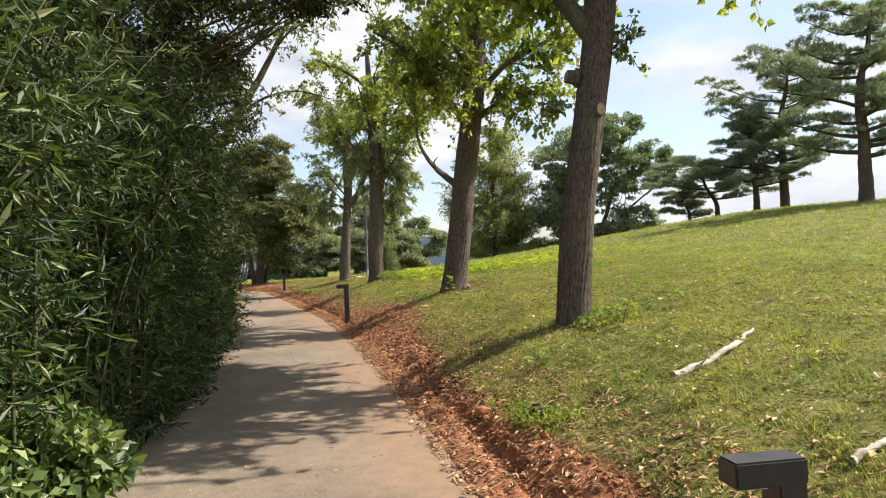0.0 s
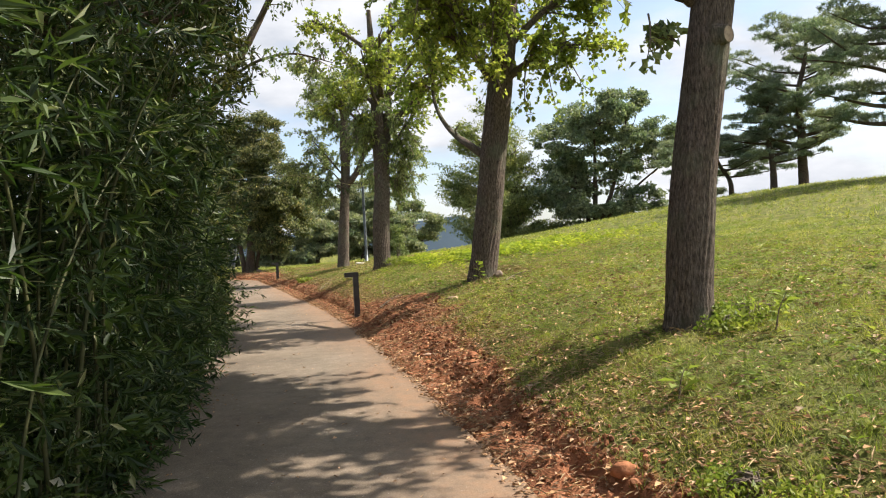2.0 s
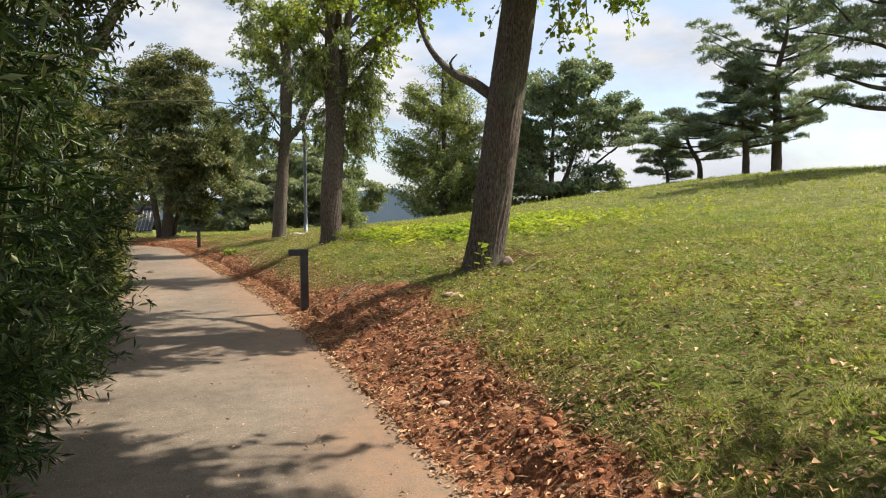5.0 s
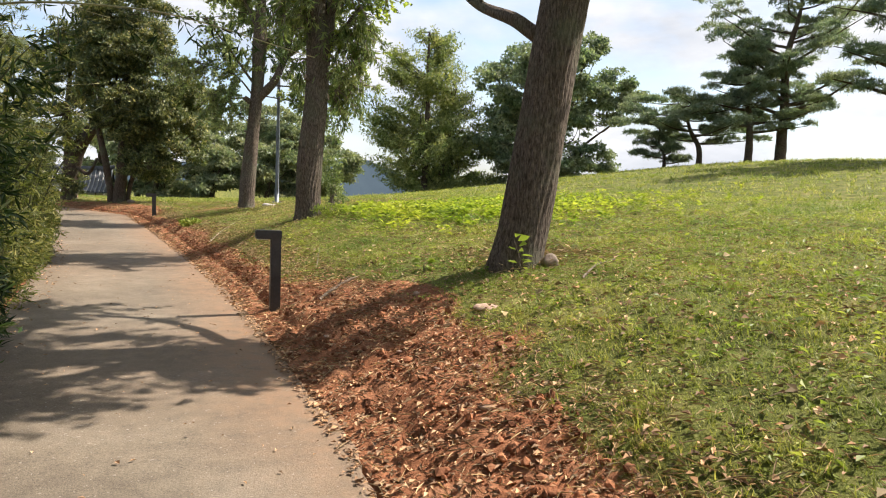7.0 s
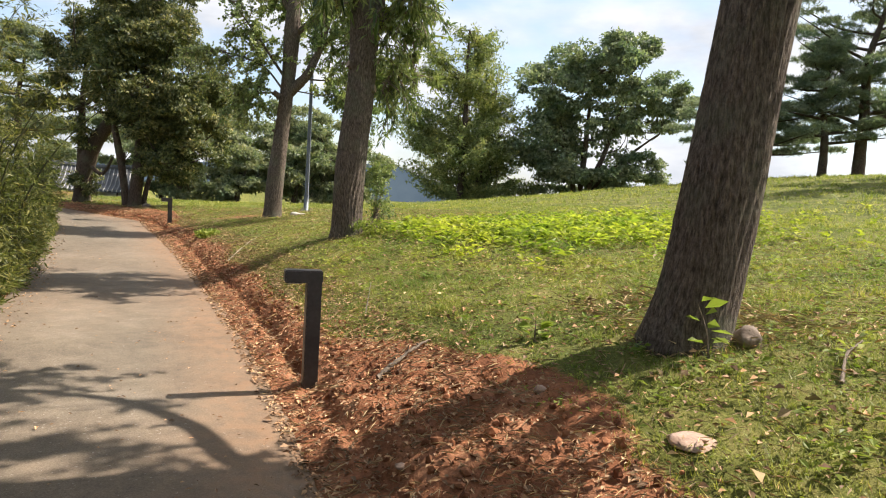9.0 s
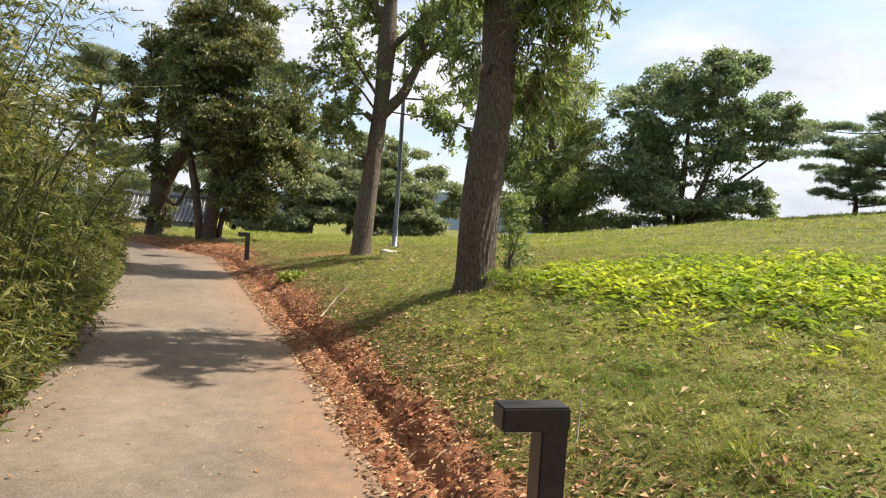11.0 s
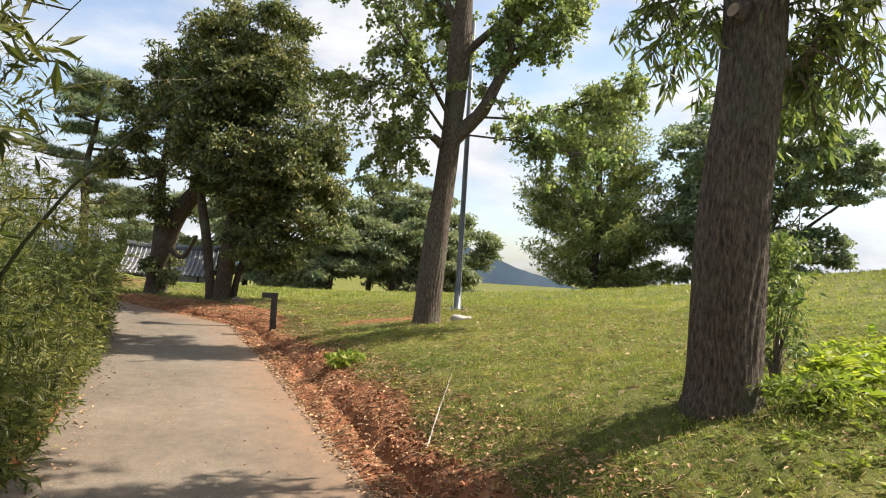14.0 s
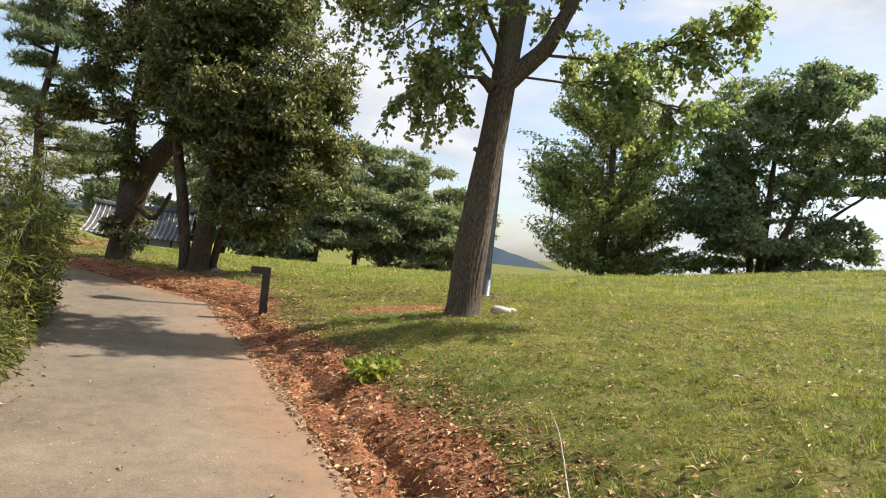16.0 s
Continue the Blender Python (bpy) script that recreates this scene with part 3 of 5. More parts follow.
# tree with the bare crooked branch
tree_b = roadside_tree("leaning furrowed tree with one bare crooked branch above the lawn", [(0.19, 15.25, 0.7), (0.27, 15.26, 1.2), (0.42, 15.28, 2.2), (0.55, 15.3, 3.2), (0.74, 15.35, 4.4), (0.95, 15.4, 5.8), (1.05, 15.4, 8.0)],
    (0.265, 0.245, 0.238, 0.23, 0.215, 0.16, 0.07),
    [([(0.62, 15.35, 4.4), (1.1, 15.2, 4.8), (1.75, 15.1, 5.1), (2.4, 15.0, 5.2)], 0.09), ([(0.64, 15.35, 4.6), (0.2, 15.2, 5.2), (-0.5, 15.0, 5.7)], 0.09), ([(-0.5, 17.0, 4.6), (-0.54, 17.1, 5.1), (-0.6, 17.2, 5.7)], 0.035), ([(0.85, 15.3, 4.9), (0.6, 14.2, 5.6), (0.2, 13.2, 6.1)], 0.07), ([(0.9, 15.3, 5.2), (-0.3, 14.5, 5.9), (-1.2, 13.7, 6.2)], 0.07)] + whorl(0.85, 15.4, 5.2, 7.6, 8, 2.3, 24),
    21, LEAF_LIGHT, extra_limbs=[([(0.45, 15.32, 3.15), (0.2, 15.5, 3.38), (-0.05, 16.2, 3.7), (-0.29, 16.7, 4.07), (-0.49, 16.97, 4.58), (-0.54, 17.1, 5.1)], 0.085), ([(-0.05, 16.2, 3.7), (-0.12, 16.2, 3.86), (-0.02, 16.15, 3.98)], 0.03)],
    side=21, twigs=7, reach=1.0, per_twig=12, size=(0.075, 0.12))

# tree with two upper stems and hanging shoots
tree_c = roadside_tree("twin-stemmed tree with long hanging leafy shoots and a weedy foot", [(-2.21, 22.33, 0.85), (-2.19, 22.33, 2.2), (-2.09, 22.35, 3.6), (-2.13, 22.40, 5.0), (-2.18, 22.40, 7.0), (-2.23, 22.40, 8.6)],
    (0.25, 0.216, 0.202, 0.155, 0.11, 0.06),
    [([(-1.98, 22.40, 4.0), (-1.83, 22.45, 5.4), (-1.68, 22.50, 7.2), (-1.58, 22.50, 8.8)], 0.13), ([(-1.88, 22.40, 4.3), (-1.38, 22.30, 5.0), (-0.78, 22.20, 5.7)], 0.06), ([(-2.18, 22.40, 4.6), (-2.78, 22.30, 5.4), (-3.38, 22.20, 6.1)], 0.06),
     ([(-2.08, 22.40, 5.6), (-2.28, 21.60, 6.4), (-2.38, 20.90, 7.0)], 0.06), ([(-1.78, 22.40, 6.0), (-1.18, 22.90, 6.9), (-0.68, 23.30, 7.7)], 0.06), ([(-2.18, 22.40, 6.3), (-2.88, 22.90, 7.2), (-3.38, 23.30, 8.0)], 0.06)] + whorl(-1.98, 22.4, 4.9, 7.6, 6, 2.2, 34),
    31, LEAF_LIGHT, side=13, twigs=6, reach=0.85, per_twig=11, size=(0.07, 0.115), stubs=[((-1.93, 22.28, 3.35), (1, -0.35, 0.15), 0.07, 0.075), ((-2.27, 22.22, 3.7), (-1, -0.5, 0.2), 0.06, 0.06)])
rng = np.random.default_rng(32)
shoots = [[(-2.08 + 0.2 * math.cos(q), 22.33 + 0.2 * math.sin(q), h), (-2.08 + 0.55 * math.cos(q), 22.33 + 0.55 * math.sin(q), h + 0.35), (-2.08 + 0.95 * math.cos(q), 22.33 + 0.95 * math.sin(q), h + 0.3)] for q, h in zip(np.concatenate([rng.uniform(-1.08, 2.00, 11), rng.uniform(0, 6.28, 14)]), np.concatenate([rng.uniform(3.12, 4.40, 11), rng.uniform(4.12, 5.30, 14)]))]
wood, leaves = spray(shoots, rng, side=6, twigs=4, reach=0.6, per_twig=11, size=(0.12, 0.19), wide=0.22, droop=1.3, start=0.2)
part("shoot_growth", *wood, TWIG, tree_c, stuff=True)
part("shoot_foliage", *leaves, LEAF_MID, tree_c, "long narrow hanging leaves", stuff=True)

# forked tree in front of the lamp
tree_d = roadside_tree("forked tree with fan-shaped green leaves standing before the lamp post", [(-4.28, 29.45, 0.8), (-4.2, 29.5, 2.4), (-4.1, 29.52, 3.5), (-4.03, 29.55, 4.4), (-3.98, 29.6, 6.0), (-3.9, 29.6, 8.4)],
    (0.215, 0.185, 0.17, 0.2, 0.12, 0.05),
    [([(-4.0, 29.5, 4.1), (-3.55, 29.4, 4.6), (-3.2, 29.3, 5.4), (-2.9, 29.2, 6.6)], 0.14), ([(-3.6, 29.4, 4.5), (-2.8, 29.2, 4.5), (-1.9, 29.0, 4.75), (-0.8, 28.8, 5.1)], 0.022), ([(-3.9, 29.5, 4.2), (-3.1, 29.0, 4.05), (-2.3, 28.7, 3.9), (-1.7, 28.5, 3.7)], 0.018),
     ([(-4.15, 29.5, 4.2), (-4.6, 29.4, 4.7), (-5.3, 29.3, 4.95), (-6.3, 29.2, 5.0)], 0.028), ([(-4.1, 29.5, 4.5), (-4.7, 29.0, 5.3), (-5.4, 28.7, 6.2)], 0.04), ([(-4.0, 29.6, 5.2), (-4.2, 30.4, 6.1), (-4.4, 31.0, 7.0)], 0.045),
     ([(-3.95, 29.6, 6.0), (-4.6, 29.6, 7.2), (-5.2, 29.6, 8.0)], 0.06), ([(-3.3, 29.3, 5.2), (-2.5, 29.5, 6.0), (-1.9, 29.7, 6.6)], 0.06), ([(-3.9, 29.6, 7.0), (-3.5, 29.5, 8.8)], 0.05), ([(-4.3, 29.4, 4.1), (-4.8, 29.2, 4.0), (-5.2, 29.1, 3.8)], 0.03)] + whorl(-3.95, 29.6, 5.6, 7.8, 5, 2.2, 44),
    41, LEAF_FAN, stubs=[((-4.22, 29.45, 4.0), (-1, -0.2, 0.7), 0.2, 0.07), ((-4.3, 29.42, 3.1), (-1, -0.3, 0.3), 0.08, 0.03)], side=22, twigs=7, reach=0.72, per_twig=15, size=(0.055, 0.09), wide=0.95, droop=0.8)


def clumps(lobes, rng, n, each, radius, size, wide=0.7, flat=0.6, hollow=0.55, bunch=0.34, streak=0.0):
    """Leaves in many clumps through ellipsoid lobes (centre and radii): an uneven crown with gaps."""
    vol = np.array([l[3] * l[4] * l[5] for l in lobes]) ** (2 / 3)
    C = []
    for l, share in zip(lobes, vol / vol.sum()):
        k = max(int(n * share), 9)
        m = max(k // 9, 5)
        w = unit(rng.normal(size=(m, 3)))
        sub = np.array(l[:3]) + w * rng.uniform(hollow, 1.0, m)[:, None] ** 0.6 * np.array(l[3:6]) * 0.86
        own = rng.integers(0, m, k)
        C.append(sub[own] + unit(rng.normal(size=(k, 3))) * rng.uniform(0.3, 1.0, (k, 1)) * np.array(l[3:6]) * bunch * rng.uniform(0.7, 1.3, (m, 1))[own])
    C = np.concatenate(C)
    k = len(C)
    ball = unit(rng.normal(size=(k, each, 3)))
    ball[..., 2] = np.abs(ball[..., 2]) - 0.35
    off = ball * rng.uniform(0.35, 1.0, (k, each, 1)) ** 0.5 * radius * np.array([1, 1, flat]) * rng.uniform(0.55, 1.45, (k, 1, 1))
    if streak:
        axis = np.array([[np.mean([l[0] for l in lobes]), np.mean([l[1] for l in lobes])]])
        out = unit(np.concatenate([C[:, :2] - axis, np.full((k, 1), 1.6)], 1))
        out[:, 2] = 0.42
        off = off * 0.55 + out[:, None] * rng.uniform(-1, 1, (k, each, 1)) * streak
    P = (C[:, None] + off).reshape(-1, 3)
    face = unit(off.reshape(-1, 3))
    D = unit(rng.normal(size=P.shape) + face * 0.5 - [0, 0, 0.35])
    s = rng.uniform(*size, len(P))
    return leaf_pairs(P, D, rng.normal(size=P.shape) * 0.45 + face * 0.9 + [0, 0, 0.5], s, s * wide), C


def broadleaf_tree(name, label, base, stems, lobes, seed, leaf, bark=None, n=700, each=22, radius=0.28, size=(0.1, 0.18), group="", twigs=110, **kw):
    """A free-standing tree: stems (points, r0, r1), inner boughs to the clumps, and a crown of lobes."""
    rng = np.random.default_rng(seed)
    bark = bark or BARK_DARK
    base = (base[0], base[1], at_ground(base[0], base[1]))
    stems = [([(p[0][0], p[0][1], at_ground(p[0][0], p[0][1]))] + list(p[1:]), r0, r1) if p[0][2] < base[2] + 1.2 else (p, r0, r1) for p, r0, r1 in stems]
    root = thing(name, base, label, "tree", group)
    for pts, r0, r1 in stems:
        trunk_part(pts, (r0, (r0 + r1) / 2, r1), bark, root, rng, 20, 0.08, 0.15)
    leaves, C = clumps(lobes, rng, n, each, radius, size, **kw)
    tips = np.array([p for pts, _, _ in stems for p in pts[1:]], float)
    wood = []
    for c in C[rng.permutation(len(C))[: min(len(C), twigs)]]:
        o = tips[np.argmin(np.linalg.norm(tips - c, axis=1) + np.maximum(tips[:, 2] - c[2], 0) * 2)]
        mid = (o + c) / 2 + rng.normal(size=3) * 0.25 + [0, 0, -0.15 * np.linalg.norm(c - o)]
        wood.append(tube(bent([o, mid, c], 6), [0.045, 0.025, 0.01], 5))
    part("branchwork", *joined(wood), bark, root, stuff=True)
    part("crown", *leaves, leaf, root, stuff=True)
    return root


# dense evergreen and its dark neighbour at the bend
broadleaf_tree("evergreen_tree", "dense rounded evergreen with glossy leaves tipped yellow at the bend", (-9.4, 34.65, 0.6),
    [([(-9.4, 34.65, 0.6), (-9.3, 34.7, 2.0), (-9.2, 34.8, 4.0), (-9.1, 34.9, 7.0)], 0.2, 0.07), ([(-9.7, 34.75, 0.6), (-9.85, 34.8, 1.8), (-10.2, 34.9, 3.6), (-10.3, 35, 6)], 0.12, 0.05), ([(-9.15, 34.8, 0.6), (-8.7, 34.9, 2.6), (-8.1, 35.1, 4.5)], 0.08, 0.04)],
    [(-8.75, 34.9, 5.0, 2.15, 2.2, 2.2), (-8.95, 34.9, 6.8, 1.6, 1.7, 1.75), (-8.2, 34.8, 3.5, 1.65, 1.7, 1.4), (-9.9, 34.9, 5.2, 1.6, 1.6, 2.0), (-9.8, 34.8, 6.7, 1.2, 1.3, 1.4), (-7.4, 34.8, 2.9, 1.0, 1.1, 1.1), (-7.35, 34.8, 4.2, 1.0, 1.1, 1.2), (-8.2, 34.6, 2.2, 1.2, 1.0, 0.7), (-9.1, 34.6, 3.5, 1.3, 1.2, 0.9)],
    51, LEAF_DARK, n=2200, each=52, radius=0.27, size=(0.09, 0.15), wide=0.42, hollow=0.72, bunch=0.26, twigs=30)
broadleaf_tree("ivy_clad_tree", "dark leaning tree with ivy on its swollen foot at the bend", (-11.75, 36.5, 0.75),
    [([(-11.75, 36.5, 0.7), (-11.7, 36.5, 1.4), (-11.35, 36.4, 2.7), (-10.8, 36.3, 3.5), (-10.0, 36.2, 5.0)], 0.29, 0.12), ([(-11.9, 36.5, 0.7), (-11.8, 36.5, 2.2), (-11.75, 36.4, 4.0), (-11.6, 36.4, 6.0)], 0.14, 0.06), ([(-11.5, 36.4, 1.9), (-10.9, 36.0, 1.7), (-10.5, 35.8, 2.3)], 0.07, 0.04)],
    [(-11.5, 36.3, 5.3, 1.4, 1.3, 1.4), (-12.4, 36.2, 4.3, 1.0, 0.9, 0.8), (-10.9, 36.4, 6.6, 1.4, 1.4, 1.3), (-11.5, 36.3, 3.3, 0.55, 0.6, 0.9), (-11.6, 36.4, 1.2, 0.5, 0.5, 0.7), (-12.0, 36.1, 6.2, 1.0, 1.0, 0.8)],
    52, LEAF_DARK, n=560, each=44, radius=0.27, size=(0.09, 0.16), wide=0.42, bunch=0.28, twigs=30)

# pair of trees on the crest of the lawn
broadleaf_tree("broadleaf_tree", "feathery light green tree with low branches on the crest", (3.92, 50.88, 1.70),
    [([(3.92, 50.88, 1.57), (4.05, 50.88, 4.74), (3.92, 50.88, 8.70), (3.92, 50.88, 11.34)], 0.2, 0.05), ([(4.84, 51.01, 1.57), (5.37, 51.01, 4.74), (5.76, 51.01, 8.04)], 0.14, 0.05)],
    [(3.78, 50.88, 3.94, 3.83, 3.17, 1.85), (3.52, 50.88, 6.32, 3.43, 2.90, 1.98), (4.05, 50.88, 8.56, 2.64, 2.38, 1.85), (4.31, 50.88, 10.41, 1.58, 1.58, 1.45), (1.67, 50.62, 5.00, 1.58, 1.58, 1.06), (2.46, 50.62, 8.96, 1.32, 1.32, 1.19), (5.63, 50.88, 5.26, 2.38, 2.38, 2.11), (4.2, 50.9, 2.3, 3.3, 2.6, 1.1), (6.6, 50.9, 2.4, 2.2, 2.2, 1.1)],
    61, LEAF_FEATHER, n=1250, each=42, radius=0.42, size=(0.15, 0.25), wide=0.42, hollow=0.35, bunch=0.42, streak=0.75)
broadleaf_tree("broadleaf_tree", "spreading dark green tree with many stems on the crest", (11.02, 50.09, 2.23),
    [([(10.62, 50.09, 2.10), (10.09, 50.09, 4.74), (9.04, 50.09, 7.90)], 0.16, 0.05), ([(11.02, 50.09, 2.10), (11.15, 50.09, 5.40), (11.28, 50.09, 9.49)], 0.17, 0.05), ([(11.41, 50.09, 2.10), (12.34, 50.09, 4.74), (13.39, 50.09, 8.17)], 0.16, 0.05), ([(11.68, 50.22, 2.10), (13.52, 50.22, 4.34), (15.90, 50.22, 6.32)], 0.12, 0.04)],
    [(9.04, 50.09, 8.17, 2.36, 2.36, 2.08), (11.41, 50.22, 9.88, 2.77, 2.63, 2.08), (13.39, 50.09, 8.56, 2.49, 2.49, 2.08), (13.13, 50.09, 10.81, 1.66, 1.66, 1.11), (15.50, 50.22, 6.98, 2.22, 1.94, 1.25), (10.88, 49.96, 6.32, 3.19, 2.63, 1.94), (8.64, 49.96, 5.40, 2.63, 2.36, 1.94), (14.18, 50.09, 3.94, 1.80, 1.66, 0.97), (10.36, 49.96, 4.08, 3.05, 2.22, 1.52), (15.9, 50.09, 8.6, 1.3, 1.3, 0.9), (17.1, 50.1, 8.0, 0.9, 1.0, 0.6), (15.4, 50.0, 3.6, 0.8, 0.9, 0.7), (10.4, 50.0, 2.6, 3.0, 2.2, 1.1), (12.6, 50.0, 2.8, 2.0, 2.0, 1.0)],
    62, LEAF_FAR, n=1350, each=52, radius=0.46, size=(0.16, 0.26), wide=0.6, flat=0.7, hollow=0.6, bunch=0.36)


def pine_tree(label, base, height, lean, boughs, seed, width=2.6, bare=0.3, r=0.17, name="pine_tree", rise=0.5, crown=0.75, pads=5):
    """A pine: bare trunk, crooked boughs that rise at their ends, and flat pads of needle tufts along them."""
    rng = np.random.default_rng(seed)
    x, y = base
    z = at_ground(x, y)
    root = thing(name, (x, y, z - 0.05), label, "tree", "pines on the crest of the hill" if name == "pine_tree" else "")
    T = bent([(x, y, z - 0.1), (x + lean * 0.05, y, z + height * 0.3), (x + lean * 0.3 - 0.12, y + 0.1, z + height * 0.55), (x + lean * 0.75 + 0.1, y, z + height * 0.8), (x + lean, y, z + height * 0.94)], 40)
    V, F = tube(T, [r * 1.25, r, r * 0.8, r * 0.5, r * 0.15], 12, lambda th, s: 1 + 0.05 * np.sin(7 * th + 3 * s) + 0.04 * np.sin(4 * th - 9 * s))
    part("trunk", V, F, BARK_DARK, root, smooth=True)
    P = []
    for k, h in enumerate(np.linspace(bare, 0.96, boughs)):
        o = T[int(h * 39)]
        u = (h - bare) / (1 - bare)
        ln = width * (0.75 + 0.5 * math.sin(3.0 * min(u + 0.12, 1.0)) - crown * 0.55 * u) * rng.uniform(0.6, 1.15)
        q = k * 2.4 + rng.uniform(-0.5, 0.5)
        w = np.array([math.cos(q), math.sin(q), 0.0])
        side = np.array([-w[1], w[0], 0]) * rng.uniform(-0.25, 0.25)
        B = bent([o, o + w * ln * 0.35 + side * ln + [0, 0, rise * ln * 0.12], o + w * ln * 0.7 + side * ln * 0.6 + [0, 0, rise * ln * 0.36], o + w * ln + [0, 0, rise * ln * 0.55]], 14)
        part("bough", *tube(B, [r * 0.42 * (1.15 - u * 0.7), r * 0.25 * (1.15 - u * 0.7), 0.012], 7), BARK_DARK, root, smooth=True)
        for v in np.linspace(0.38, 1.0, pads):
            c = B[int(v * 13)] + rng.normal(size=3) * [0.25, 0.25, 0.06] + [0, 0, 0.1]
            pr = rng.uniform(0.38, 0.72) * (0.6 + 0.16 * width)
            m = int(115 * pr)
            d = unit(rng.normal(size=(m, 3)))
            d[:, 2] = np.abs(d[:, 2]) * 0.42 - 0.08
            P.append(c + d * pr * rng.uniform(0.2, 1.0, (m, 1)) ** 0.5)
    C = np.concatenate(P)
    k = 9
    D = unit(rng.normal(size=(len(C), k, 3)) * 0.9 + [0, 0, 0.5]).reshape(-1, 3)
    Q = np.repeat(C, k, 0)
    V, F = blades(Q, D, unit(np.cross(D, rng.normal(size=D.shape))), rng.uniform(0.12, 0.24, len(Q)), np.full(len(Q), 0.032))
    part("needle_crown", V, F, NEEDLE, root, "dark tufted needles in flat layers", stuff=True)
    return root


pine_tree("tall open-crowned pine on the crest of the lawn", (19.3, 38.0), 9.3, 0.5, 26, 71, 3.3, 0.26, 0.22, rise=0.7, crown=0.2)
pine_tree("slender pine with tiered boughs on the crest of the lawn", (17.9, 38.4), 6.2, -0.3, 17, 72, 2.5, 0.3, 0.16, rise=0.25)
pine_tree("large dark pine on the crest of the lawn", (17.6, 28.0), 8.6, 0.5, 26, 73, 3.0, 0.24, 0.24, rise=0.5, crown=0.2)
pine_tree("low spreading pine on the crest of the lawn", (16.4, 40.2), 3.5, -1.4, 15, 74, 3.4, 0.38, 0.13, rise=0.2, crown=0.1)
pine_tree("low bushy pine on the far side of the crest", (15.2, 41.5), 2.6, -0.6, 10, 75, 1.7, 0.2, 0.09, rise=0.3)
pine_tree("pine leaning over the bamboo beyond the bend", (-14.2, 37.2), 6.3, 0.1, 11, 76, 2.0, 0.42, 0.13, "leaning_pine_tree", rise=0.2)

# trees on the lower ground behind the lamp
rng = np.random.default_rng(80)
for k, (x, y, h, w) in enumerate([(-15.5, 60, 7.0, 3.4), (-11.5, 59, 7.6, 3.6), (-8.0, 62, 7.8, 3.6), (-4.8, 60, 6.4, 3.0), (-2.2, 63, 5.2, 2.6), (-19.5, 64, 6.6, 3.2), (-13.4, 56, 4.6, 3.0), (-9.6, 55, 4.4, 2.8), (-6.2, 56, 4.2, 2.8), (-3.4, 57, 3.8, 2.6), (-25.5, 66, 5.0, 3.0)]):
    z = at_ground(x, y)
    broadleaf_tree("background_tree", "dark green tree on the lower ground behind the lawn", (x, y, z), [([(x, y, z), (x + 0.2, y, z + h * 0.4), (x - 0.1, y, z + h * 0.8)], 0.17, 0.06)],
        [(x + rng.uniform(-0.5, 0.5) * w, y + rng.uniform(-0.4, 0.4) * w, z + h * q, w * rng.uniform(0.5, 0.75), w * 0.6, h * 0.18) for q in (0.12, 0.26, 0.4, 0.53, 0.66, 0.78, 0.9)],
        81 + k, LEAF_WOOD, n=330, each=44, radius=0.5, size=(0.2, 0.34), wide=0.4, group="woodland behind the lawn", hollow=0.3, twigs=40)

# leaning tree behind the bamboo
lean_rng = np.random.default_rng(90)
x, y = -8.4, 19.0
leaner = thing("leaning_tree", (x, y, at_ground(x, y)), "slender dark tree leaning over the path out of the bamboo", "tree")
trunk_part([(x, y, at_ground(x, y)), (-7.2, 19.4, 3.2), (-6.1, 19.8, 5.6), (-5.2, 20.1, 7.2), (-4.2, 20.3, 9.2)], (0.16, 0.13, 0.11, 0.09, 0.05), BARK_DARK, leaner, lean_rng, 16, 0.08, 0.15)
lean_limbs = [[(-5.9, 19.9, 6.0), (-5.0, 19.8, 6.5), (-4.0, 19.6, 6.6), (-3.0, 19.5, 6.3)], [(-5.0, 20.1, 7.6), (-4.2, 19.4, 8.2), (-3.4, 18.8, 8.4)], [(-5.4, 20.1, 7.0), (-6.4, 19.6, 8.2), (-7.2, 19.0, 9.0)], [(-4.4, 20.3, 8.8), (-3.4, 20.3, 9.4), (-2.4, 20.2, 9.4)], [(-6.6, 19.6, 4.6), (-7.2, 18.6, 6.0), (-7.6, 17.6, 7.2)]]
for l in lean_limbs:
    limb_part(l, 0.05, 0.012, BARK_DARK, leaner)
wood, leaves = spray(lean_limbs, lean_rng, side=14, twigs=5, reach=0.9, per_twig=9, size=(0.08, 0.13), wide=0.6, droop=0.9)
part("twigwork", *wood, TWIG, leaner, stuff=True)
part("crown", *leaves, LEAF_MID, leaner, stuff=True)

